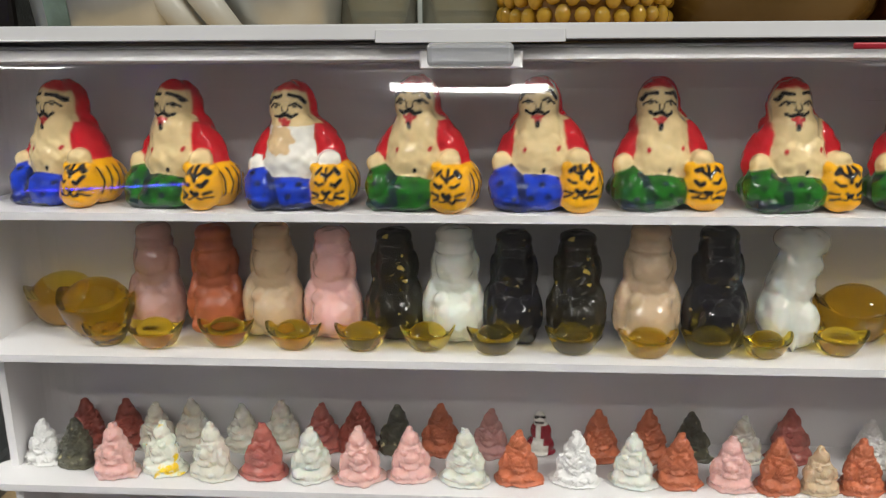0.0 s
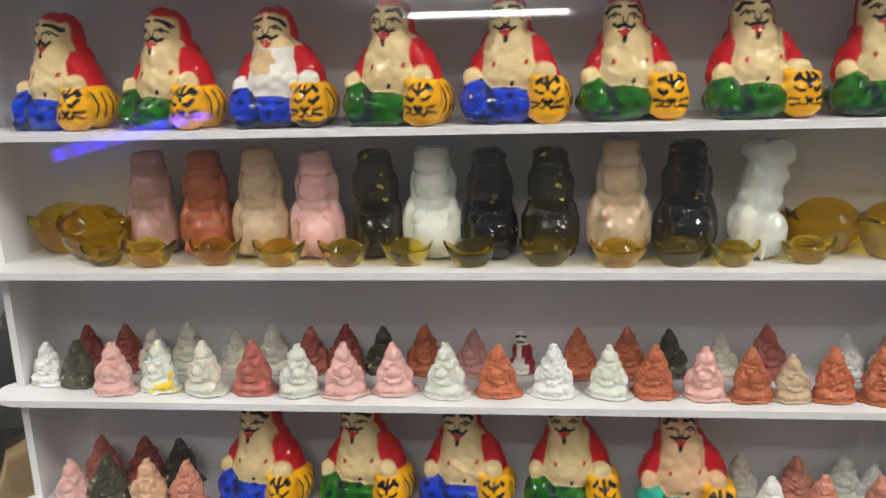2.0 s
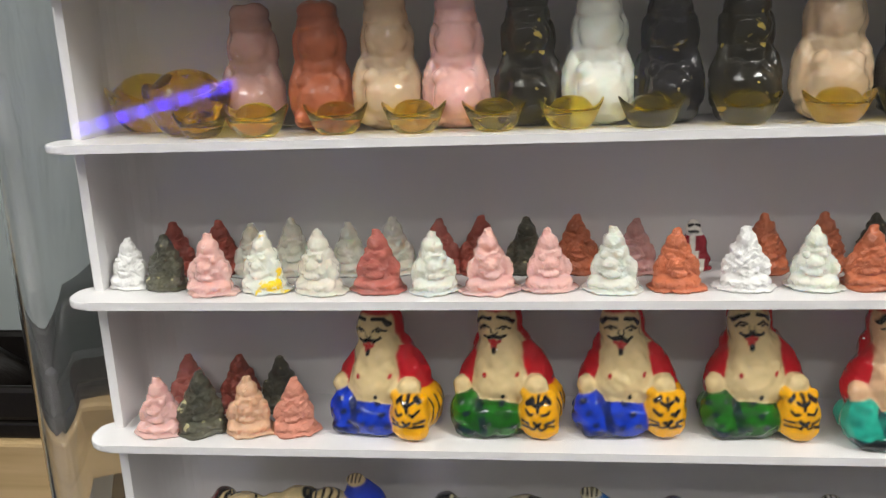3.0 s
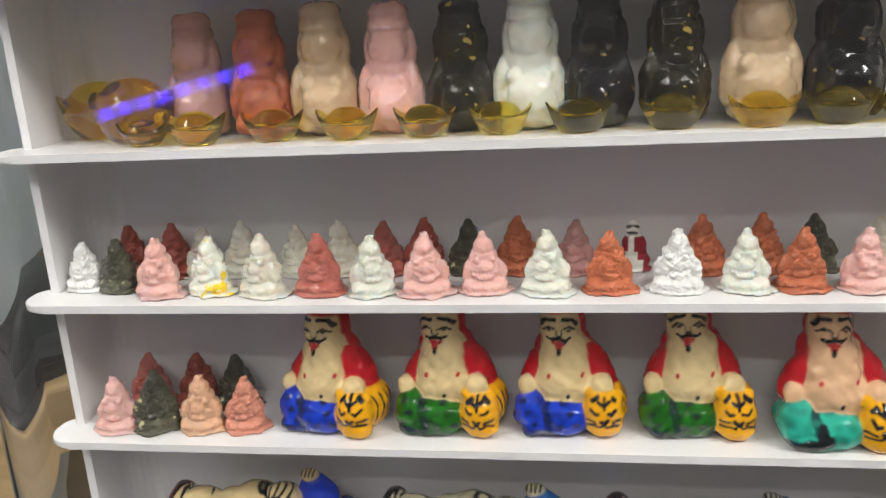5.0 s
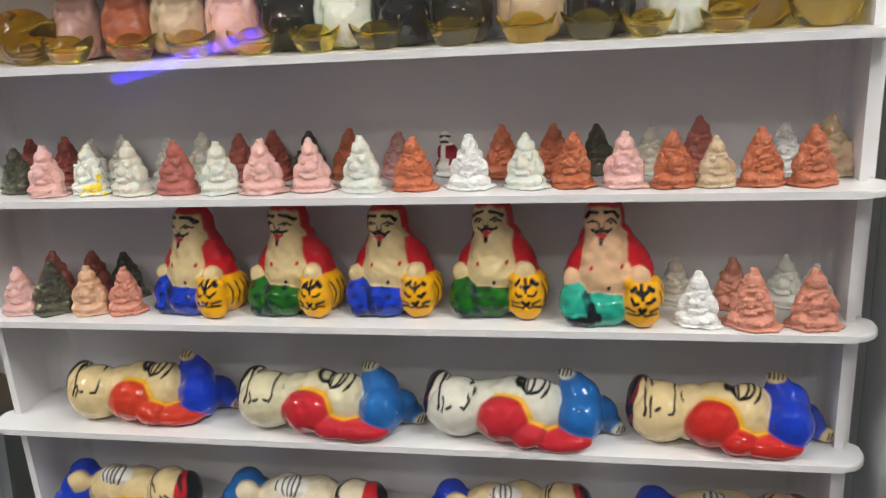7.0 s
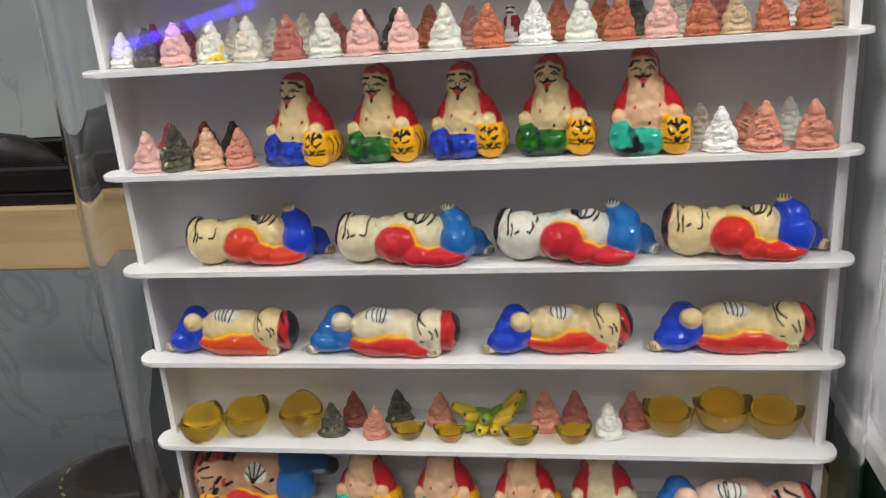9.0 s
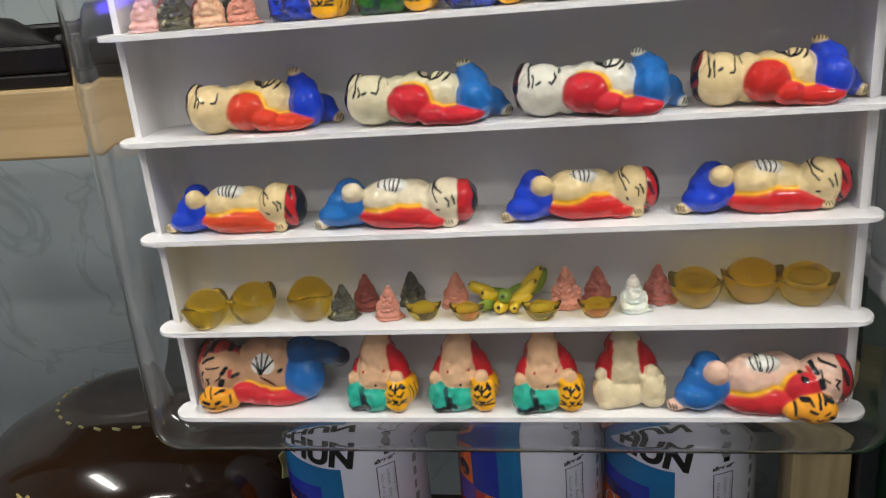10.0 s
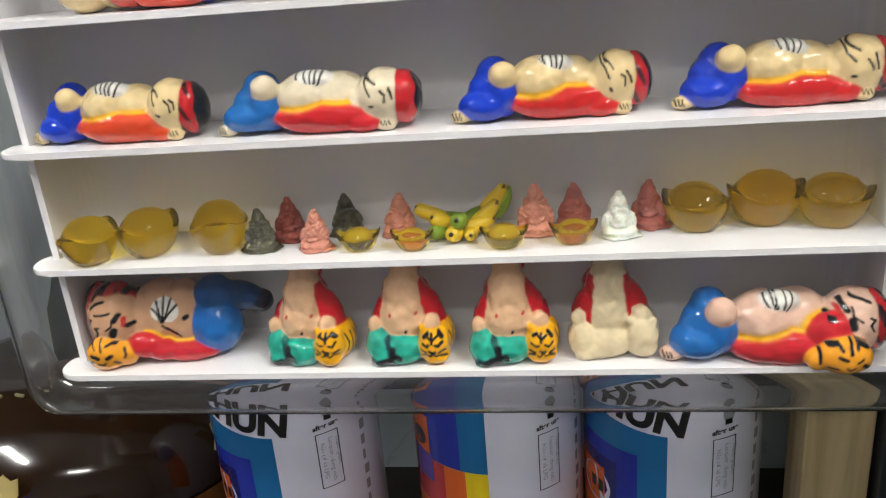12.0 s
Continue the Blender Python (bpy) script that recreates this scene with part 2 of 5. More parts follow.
# ---- mesh helpers ----
def part(name, bm, material, parent=None, label="", smooth=False):
    me = bpy.data.meshes.new(name)
    bmesh.ops.recalc_face_normals(bm, faces=bm.faces)
    bm.to_mesh(me)
    bm.free()
    if smooth:
        me.polygons.foreach_set("use_smooth", [True] * len(me.polygons))
    for m in (material if isinstance(material, (list, tuple)) else [material]):
        me.materials.append(m)
    ob = new(name, me)
    if parent:
        ob.parent = parent
    if label:
        ob["label"] = label
    return ob


def empty(name, x=0, y=0, z=0, rz=0):
    ob = new(name)
    ob.empty_display_size = 0.01
    ob.matrix_basis = pose(x, y, z, 0, 0, rz)
    return ob


def box_bm(x0, x1, y0, y1, z0, z1, bevel=0.0, seg=2):
    bm = bmesh.new()
    bmesh.ops.create_cube(bm, size=1.0)
    for v in bm.verts:
        v.co = Vector((x0 + (v.co.x + 0.5) * (x1 - x0), y0 + (v.co.y + 0.5) * (y1 - y0), z0 + (v.co.z + 0.5) * (z1 - z0)))
    if bevel:
        bmesh.ops.bevel(bm, geom=list(bm.edges), offset=bevel, segments=seg, profile=0.5, affect="EDGES")
    return bm


def prism_bm(outline, z0, z1, bevel=0.0):
    """A plate with the given outline in x and y."""
    bm = bmesh.new()
    low = [bm.verts.new((x, y, z0)) for x, y in outline]
    high = [bm.verts.new((x, y, z1)) for x, y in outline]
    bm.faces.new(low[::-1])
    bm.faces.new(high)
    n = len(outline)
    rims = []
    for i in range(n):
        bm.faces.new((low[i], low[(i + 1) % n], high[(i + 1) % n], high[i]))
    if bevel:
        bm.edges.ensure_lookup_table()
        rims = [e for e in bm.edges if abs(e.verts[0].co.z - e.verts[1].co.z) < 1e-7]
        bmesh.ops.bevel(bm, geom=rims, offset=bevel, segments=2, profile=0.5, affect="EDGES")
    return bm


def lathe_bm(profile, seg=48):
    """profile: radius and height from the bottom up; radius 0 closes."""
    bm = bmesh.new()
    rings = []
    for r, z in profile:
        if r < 1e-6:
            rings.append([bm.verts.new((0, 0, z))])
        else:
            rings.append([bm.verts.new((r * math.cos(2 * math.pi * i / seg), r * math.sin(2 * math.pi * i / seg), z)) for i in range(seg)])
    for a, b in zip(rings, rings[1:]):
        for i in range(seg):
            j = (i + 1) % seg
            if len(a) == 1 and len(b) == 1:
                continue
            if len(a) == 1:
                bm.faces.new((a[0], b[j], b[i]))
            elif len(b) == 1:
                bm.faces.new((a[i], a[j], b[0]))
            else:
                bm.faces.new((a[i], a[j], b[j], b[i]))
    return bm


def arc(cx, cy, r, a0, a1, n=7):
    return [(cx + r * math.cos(radians(a0 + (a1 - a0) * i / (n - 1))), cy + r * math.sin(radians(a0 + (a1 - a0) * i / (n - 1)))) for i in range(n)]


# ---- moulded figures: rounded lumps melted into one skin, then hand-painted ----
def melt(lumps, voxel, rounds=3, floor=True):
    """lumps: (x, y, z, rx, ry, rz[, tilt about y]) in millimetres. Returns points and quads."""
    bm = bmesh.new()
    for l in lumps:
        x, y, z, a, b, c = l[:6]
        turn = Euler((0, radians(l[6]) if len(l) > 6 else 0, 0)).to_matrix().to_4x4()
        bmesh.ops.create_icosphere(bm, subdivisions=4, radius=1.0, matrix=Matrix.Translation((x, y, z)) @ turn @ Matrix.Diagonal((a, b, c, 1)))
    me = bpy.data.meshes.new("melt")
    bm.to_mesh(me)
    bm.free()
    ob = new("melt", me)
    md = ob.modifiers.new("remesh", "REMESH")
    md.mode, md.voxel_size, md.adaptivity = "VOXEL", voxel, 0.0
    dg = bpy.context.evaluated_depsgraph_get()
    ev = ob.evaluated_get(dg)
    out = ev.to_mesh()
    pts = np.empty(len(out.vertices) * 3)
    out.vertices.foreach_get("co", pts)
    pts = pts.reshape(-1, 3)
    loops = np.empty(len(out.loops), int)
    out.loops.foreach_get("vertex_index", loops)
    quads = loops.reshape(-1, 4)
    ev.to_mesh_clear()
    bpy.data.objects.remove(ob)
    bpy.data.meshes.remove(me)
    e = np.vstack([quads[:, [0, 1]], quads[:, [1, 2]], quads[:, [2, 3]], quads[:, [3, 0]]])
    count = np.zeros(len(pts))
    np.add.at(count, e[:, 0], 1)
    for _ in range(rounds):
        acc = np.zeros_like(pts)
        np.add.at(acc, e[:, 0], pts[e[:, 1]])
        acc2 = np.zeros_like(pts)
        np.add.at(acc2, e[:, 1], pts[e[:, 0]])
        pts = 0.35 * pts + 0.65 * (acc + acc2) / (2 * count[:, None])
    if floor:
        pts[:, 2] = np.maximum(pts[:, 2], 0)
    return pts, quads


def ripple(pts, amount, size, seed):
    """Uneven surface of a hand-poured casting."""
    rs = np.random.RandomState(seed)
    off = np.zeros(len(pts))
    for k in range(10):
        d = rs.normal(size=3)
        d /= np.linalg.norm(d)
        f = size * rs.uniform(0.6, 2.2)
        off += np.sin(pts @ d * f + rs.uniform(0, 6.3)) * np.sin(pts @ np.roll(d, 1) * f * 0.7 + rs.uniform(0, 6.3))
    mid = pts.mean(0)
    out = pts - mid
    out /= np.linalg.norm(out, axis=1)[:, None]
    moved = pts + out * (off * amount / 3)[:, None]
    moved[:, 2] = np.where(pts[:, 2] < 0.05, pts[:, 2], np.maximum(moved[:, 2], 0))
    return moved


def skin(name, pts, quads, material, colours=None):
    me = bpy.data.meshes.new(name)
    me.vertices.add(len(pts))
    me.vertices.foreach_set("co", (pts * 0.001).ravel())
    me.loops.add(quads.size)
    me.loops.foreach_set("vertex_index", quads.ravel())
    me.polygons.add(len(quads))
    me.polygons.foreach_set("loop_start", np.arange(0, quads.size, 4))
    me.polygons.foreach_set("use_smooth", np.ones(len(quads), bool))
    me.update(calc_edges=True)
    if colours is not None:
        at = me.color_attributes.new("paint", "FLOAT_COLOR", "POINT")
        at.data.foreach_set("color", np.c_[colours, np.ones(len(pts))].ravel())
    me.materials.append(material)
    return me


def nearest_lump(pts, lumps):
    best = []
    for l in lumps:
        x, y, z, a, b, c = l[:6]
        q = pts - (x, y, z)
        if len(l) > 6:
            t = radians(l[6])
            q = np.c_[q[:, 0] * math.cos(t) - q[:, 2] * math.sin(t), q[:, 1], q[:, 0] * math.sin(t) + q[:, 2] * math.cos(t)]
        best.append((np.linalg.norm(q / (a, b, c), axis=1) - 1) * min(a, b, c))
    return np.array(best)


def blend(col, new_col, weight):
    return col * (1 - weight[:, None]) + np.array(new_col) * weight[:, None]


def stroke(col, p2, line, wide, colour, where):
    """A brush stroke: p2 are points in the plane of the brush, line its corners."""
    d = np.full(len(p2), 1e9)
    n = len(line) - 1
    for i, (a, b) in enumerate(zip(line, line[1:])):
        a, b = np.array(a, float), np.array(b, float)
        t = np.clip(((p2 - a) @ (b - a)) / max((b - a) @ (b - a), 1e-9), 0, 1)
        taper = 1.0 - 0.45 * abs((i + 0.5) / n - 0.5) * 2
        d = np.minimum(d, np.linalg.norm(p2 - a - t[:, None] * (b - a), axis=1) / taper)
    w = np.clip((wide - d) / 0.35 + 0.5, 0, 1) * where
    return blend(col, colour, w)


CREAM, RED, BLUE, GREEN, TEAL = (0.74, 0.57, 0.30), (0.56, 0.010, 0.020), (0.006, 0.042, 0.50), (0.010, 0.125, 0.008), (0.020, 0.40, 0.29)
YELLOW, BLACK, WHITE, NAVY, PEACH = (0.84, 0.40, 0.004), (0.010, 0.012, 0.016), (0.80, 0.78, 0.72), (0.008, 0.012, 0.035), (0.74, 0.46, 0.27)
LIPS, TAN, SKYBLUE = (0.50, 0.03, 0.03), (0.58, 0.33, 0.19), (0.012, 0.13, 0.42)

SEATED = dict(
    back=(-1, 4.4, 11.5, 11, 6.4, 12.0), chest=(-1.8, -0.6, 19.0, 7.6, 6.4, 8.2), belly=(-1.8, -2.4, 12.6, 8.8, 6.4, 8.2), head=(-2.8, 0.4, 27.4, 5.7, 5.7, 7.4),
    hood=(-2.0, 3.8, 26.6, 6.5, 5.2, 8.2), shawl=(-1.6, 3.6, 20.5, 8.8, 5.6, 6.8), sleeve_a=(-9.6, 0.4, 15.2, 4.0, 5.2, 8.2, 28), sleeve_b=(7.2, 0.8, 16.4, 4.3, 5.4, 9.0, -30),
    hand_a=(-12.4, -4.6, 12.2, 2.7, 2.8, 2.9), hand_b=(9.0, -5.8, 13.6, 3.3, 3.0, 2.6), knee_a=(-10.9, -5.4, 5.6, 5.2, 5.8, 6.2), shin=(-2.5, -7.2, 4.4, 8.5, 5.0, 5.2), ankle=(-6.4, -9.2, 2.6, 4.4, 2.8, 2.8),
    hip=(-3, 0.5, 4.6, 13, 8.5, 6.0), pec_a=(-5.2, -4.9, 17.6, 3.3, 1.8, 2.8), pec_b=(1.6, -4.9, 17.6, 3.3, 1.8, 2.8), tiger=(9.6, -7.6, 6.4, 5.7, 4.8, 6.4), jowl=(9.6, -8.6, 3.4, 5.4, 3.8, 3.6), tiger_ear_a=(5.9, -7.4, 11.6, 1.7, 1.5, 1.6), tiger_ear_b=(13.2, -7.0, 11.2, 1.7, 1.5, 1.6),
    tiger_back=(11.4, 0.5, 6.1, 5.0, 8.4, 6.6), foot=(-10.5, -9.2, 2.0, 3.8, 2.8, 2.2))


def seated_mesh(trousers, seed, skin_col=CREAM, chipped=False, bare=False, tall=1.0, long=False):
    rs = random.Random(seed)
    lumps = []
    table = dict(SEATED)
    if long:
        table.update(head=(-1.4, 3.4, 29.6, 5.6, 5.6, 4.9), hood=(-1.2, 5.6, 28.6, 6.4, 4.6, 5.4), chest=(-1.4, -0.2, 20.5, 8.2, 6.8, 9.0), neck=(-1.2, 1.2, 26, 5.6, 5.4, 6.0))
    for k, l in table.items():
        l = list(l)
        for i in range(3):
            l[i] += rs.uniform(-0.35, 0.35)
        l[2] *= tall
        l[5] *= 1 + (tall - 1) * 0.7
        lumps.append(l)
    keys = list(table)
    pts, quads = melt(lumps, 0.46, 4)
    d = nearest_lump(pts, lumps)
    x, y, z = pts.T
    wob = 0.5 * np.sin(x * 0.9 + seed) + 0.4 * np.sin(z * 1.1 + seed * 2) + 0.3 * np.sin((x + z) * 2.3 + seed)
    base = {k: RED for k in keys}
    base.update(neck=skin_col, pec_a=skin_col, pec_b=skin_col, chest=skin_col, belly=skin_col, head=skin_col, hand_a=skin_col, hand_b=skin_col, tiger=YELLOW, tiger_back=YELLOW, jowl=YELLOW, tiger_ear_a=YELLOW, tiger_ear_b=YELLOW)
    for k in ("knee_a", "shin", "hip", "foot", "ankle"):
        base[k] = trousers
    if bare:
        base.update({k: skin_col for k in ("knee_a", "shin", "hip", "foot", "ankle", "tiger", "tiger_back", "jowl", "tiger_ear_a", "tiger_ear_b", "hood")})
    w = np.exp(-np.clip(d - d.min(0), 0, 20) / 0.16)
    w /= w.sum(0)
    col = np.einsum("kn,kc->nc", w, np.array([base[k] for k in keys]))
    head = table["head"]
    hz = head[2] * tall
    hx = lumps[keys.index("head")][0]
    # the face runs up to the hood's rim; the coat opens on chest and belly
    facing = 1 / (1 + np.exp((y - 0.4 + 0.035 * np.abs(x - hx) ** 1.5) / 0.12))
    onhead = 1 / (1 + np.exp(-(z - (hz - 7.5)) / 0.2))
    cap = 1 / (1 + np.exp(-(z - (hz + 5.0 + 0.3 * wob - 0.04 * (x - hx) ** 2)) / 0.15))
    col = blend(col, skin_col, facing * onhead * (1 - cap))
    col = blend(col, RED if not bare else skin_col, onhead * np.clip(cap, 0, 1))
    front = (y < 0.6) & (z > 9 * tall) & (z < hz - 2)
    open_w = (5.0 if bare else 6.6) + np.clip(hz - 7 - z, 0, 20) * (0.12 if bare else 0.20) + wob * 0.3
    body = np.isin(d.argmin(0), [keys.index(k) for k in ("back", "chest", "belly", "sleeve_a", "sleeve_b", "hood", "shawl", "pec_a", "pec_b")])
    inside = 1 / (1 + np.exp((np.abs(x + 1.8) - open_w) / 0.13))
    col = blend(col, skin_col, inside * (front & body))
    col = blend(col, RED, (1 - inside) * (body & (z < hz - 4)))
    if not bare:
        # folds and shoes
        p = np.c_[x, z]
        low = (y < -3) & np.isin(d.argmin(0), [keys.index(k) for k in ("knee_a", "shin", "hip", "foot", "ankle")])
        col = stroke(col, p, [(-7.3, 9.5), (-6.2, 6.0), (-5.6, 2.5)], 1.5, NAVY, low * 0.9)
        col = stroke(col, p, [(-13.5, 2.3), (-10.5, 1.5), (-7.8, 1.6)], 1.7, NAVY, low * 0.95)
        col = stroke(col, p, [(-6, 0.9), (-3, 0.6), (0, 0.7)], 0.7, NAVY, low * 0.8)
        calm = 0.25 if trousers is TEAL else 1.0
        blot = np.sin(x * 1.1 + z * 0.8 + seed) + np.sin(x * 1.6 - z * 1.3 + seed * 1.7) + np.sin(y * 1.0 + z * 1.7) + 0.4 * np.sin(x * 3.6 + seed) * np.sin(z * 3.1)
        col = blend(col, tuple(0.35 * c for c in trousers), low * calm * np.clip((blot - 0.1) * 0.6, 0, 0.85))
        col = blend(col, NAVY, low * calm * np.clip((blot - 1.3) * 0.9, 0, 0.9))
        shade = 0.5 + 0.5 * np.sin(x * 0.8 + z * 0.5 + seed * 3) * np.sin(z * 0.9 + seed)
        col = blend(col, tuple(0.55 * c for c in trousers), low * np.clip(shade - 0.5, 0, 1) * 1.7)
        if trousers is TEAL:
            for line, ww in (([(-10.5, 1.4), (-8.2, 2.2), (-6.0, 1.8)], 1.9), ([(-6.4, 2.6), (-5.2, 5.2), (-5.9, 7.0)], 1.5), ([(-4.2, 4.4), (-3.2, 3.2)], 1.1)):
                col = stroke(col, p, [(a + rs.uniform(-0.6, 0.6), b + rs.uniform(-0.4, 0.4)) for a, b in line], ww, BLACK, low * 0.97)
        # tiger's painted whiskers and stripes
        tx, _, tz = lumps[keys.index("tiger")][:3]
        tg = (np.isin(d.argmin(0), [keys.index("tiger"), keys.index("tiger_back"), keys.index("jowl"), keys.index("tiger_ear_a"), keys.index("tiger_ear_b")])) * (y < -6.4)
        q = np.c_[x - tx, z - tz] + np.c_[rs.uniform(-0.4, 0.4) * np.ones(len(x)), rs.uniform(-0.4, 0.4) * np.ones(len(x))]
        for line, ww in (([(-3.4, 2.2), (-2.2, 1.2), (-1.2, 1.6)], 0.5), ([(1.2, 1.7), (2.3, 1.3), (3.5, 2.4)], 0.5), ([(-0.9, -0.6), (0, -1.2), (0.9, -0.6)], 0.6),
                         ([(0, -1.2), (-0.9, -2.4), (-2.0, -2.2)], 0.35), ([(0, -1.2), (1.0, -2.4), (2.1, -2.1)], 0.35), ([(-4.5, -0.6), (-2.3, -0.9)], 0.3),
                         ([(-4.3, -2.3), (-2.5, -1.9)], 0.3), ([(4.4, -0.4), (2.3, -0.9)], 0.3), ([(4.4, -2.2), (2.5, -1.8)], 0.3), ([(-1.6, 4.4), (0, 3.4), (1.6, 4.6)], 0.5),
                         ([(0, 5.6), (0, 2.6)], 0.42), ([(-3.2, 4.3), (-1.8, 5.4)], 0.45), ([(3.2, 4.3), (2.0, 5.4)], 0.45)):
            line = [(a + rs.uniform(-0.3, 0.3), b + rs.uniform(-0.3, 0.3)) for a, b in line]
            col = stroke(col, q, line, ww * rs.uniform(1.0, 1.6), BLACK, tg)
        side = (d.argmin(0) == keys.index("tiger_back")) & (x > tx + 1)
        for k in range(4):
            col = stroke(col, np.c_[y, z], [(-4.5 + 2.6 * k, 10.5), (-4.0 + 2.6 * k, 7.0), (-4.6 + 2.6 * k, 3.5)], 0.42, BLACK, side)
    # brushwork on the head
    fc = (y < -0.6) & (z > hz - 7.0)
    q = np.c_[x - hx, z - hz]
    lift = rs.uniform(-0.3, 0.5)
    if not bare and not long:
        for line, ww, cc in (([(-4.9, 1.7), (-3.6, 3.3 + lift), (-1.1, 3.6)], 0.60, BLACK), ([(1.1, 3.6), (3.6, 3.4 + lift), (5.0, 1.8)], 0.60, BLACK),
                             ([(-4.3, 0.3), (-2.9, 1.5), (-1.3, 1.0)], 0.40, BLACK), ([(1.3, 1.0), (2.9, 1.6), (4.5, 0.4)], 0.40, BLACK), ([(-2.9, 0.7), (-2.4, 0.7)], 0.34, BLACK), ([(2.5, 0.7), (3.0, 0.7)], 0.34, BLACK),
                             ([(-0.7, 0.6), (-0.8, -0.5), (0, -0.9), (0.8, -0.5), (0.7, 0.6)], 0.26, BLACK), ([(0, -3.1), (0, -4.0)], 0.95, LIPS),
                             ([(-1.5, -3.0), (0, -3.5), (1.5, -3.0)], 0.55, LIPS), ([(-3.0, -1.6), (-1.7, -2.1), (0, -1.4), (1.7, -2.1), (3.0, -1.5)], 0.66, BLACK),
                             ([(0, -4.7), (0, -5.4)], 0.62, BLACK)):
            line = [(a + rs.uniform(-0.2, 0.2), b + rs.uniform(-0.2, 0.2)) for a, b in line]
            col = stroke(col, q, line, ww, cc, fc)
    if not bare:
        bodyfront = (y < -3) & (z < hz - 7)
        for cx, cz, cc, ww in ((-6.0, 15.8, LIPS, 0.5), (3.4, 16.2, LIPS, 0.5), (-0.6, 10.6, BLACK, 0.55)):
            col = stroke(col, np.c_[x, z], [(cx, cz * tall), (cx + 0.2, cz * tall + 0.4)], ww, cc, bodyfront)
    if chipped:
        flesh = body & (y < 0.5) & (inside > 0.5) & (z < 22)
        col = blend(col, WHITE, flesh * 0.95)
        edge = np.hypot((x + 4.8) / 4.2, (z - 18.2) / 4.0) + 0.12 * np.sin(x * 1.7 + z) + 0.10 * np.sin(z * 2.3)
        col = blend(col, (0.66, 0.47, 0.26), np.clip((1 - edge) / 0.08, 0, 1) * flesh)
        col = blend(col, WHITE, np.isin(d.argmin(0), [keys.index("hand_a"), keys.index("hand_b")]) * 0.9)
        col = blend(col, NAVY, ((z < 2.2 + 0.8 * wob)).astype(float) * 0.9)
    pts = ripple(ripple(pts, 0.24, 0.8, seed), 0.08, 2.1, seed + 30)
    pts[:, 0] *= 0.95
    return skin("seated_figurine", pts, quads, M["paint"], col)


# a figure lying on its side, head towards -x; the front is -y
LYING = dict(head=(-20.0, -1.2, 9.8, 10.8, 9.6, 9.8), crown=(-26.0, 1.2, 10.2, 5.2, 9.0, 9.6), chest=(-3, 2.2, 9.6, 10.0, 9.0, 9.4), neck=(-10.5, 0.4, 9.0, 6.6, 8.9, 9.1), belly=(6, 0.4, 10.0, 8.0, 8.6, 9.4),
             arm=(-4.4, -6.4, 8.6, 8.8, 5.8, 7.5), elbow=(3.0, -7.6, 4.6, 6.0, 5.0, 4.4), coat=(12.0, -7.4, 3.2, 10.5, 4.6, 3.6), skirt=(2, 2.0, 3.0, 14, 8, 3.4), knee=(19.0, -2.6, 8.2, 7.0, 7.0, 8.2),
             thigh=(18.0, 2.0, 12.8, 6.4, 6.0, 7.2), raised=(15.6, 3.2, 17.6, 4.4, 4.0, 3.8), shin=(23, 4.4, 6.4, 6.6, 5.4, 6.0), ankle=(27.0, 4.6, 3.8, 4.0, 3.6, 3.4), foot=(29.8, 3.8, 2.6, 2.8, 2.6, 2.4), toe=(14.2, 3.0, 21.2, 2.9, 2.6, 1.7))
LYING_B = dict(head=(-20.0, -1.2, 10.0, 8.6, 8.8, 9.2), crown=(-25.6, -0.4, 9.6, 5.6, 8.2, 8.6), chest=(-6, 1.6, 9.4, 10, 8.6, 8.8), neck=(-13, 0.5, 7.6, 6, 7.6, 7.2), belly=(3, -0.6, 10.4, 9.6, 8.0, 8.4),
               coat=(-3, -5.0, 4.8, 16, 5.4, 5.4), robe=(-2, 4, 4, 16, 6, 4.6), sleeve=(-14.5, -6.0, 3.4, 6.0, 3.8, 3.4), wrist=(-21.0, -6.6, 2.4, 3.0, 2.6, 2.3), hip=(15.5, 0.8, 8.2, 7.4, 8.2, 8.4), leg=(21.0, -1.2, 5.2, 8.4, 7.2, 5.2),
               knee=(17.6, 2.0, 13.6, 5.6, 6.0, 5.6), calf=(20, 0.6, 8.6, 6.0, 6.3, 6.6), palm=(15.0, -4.6, 14.6, 4.2, 3.6, 4.2), foot=(28, -3.2, 2.2, 3.6, 2.8, 2.1), fan=(0.4, -2.0, 16.6, 6.4, 4.6, 3.0))


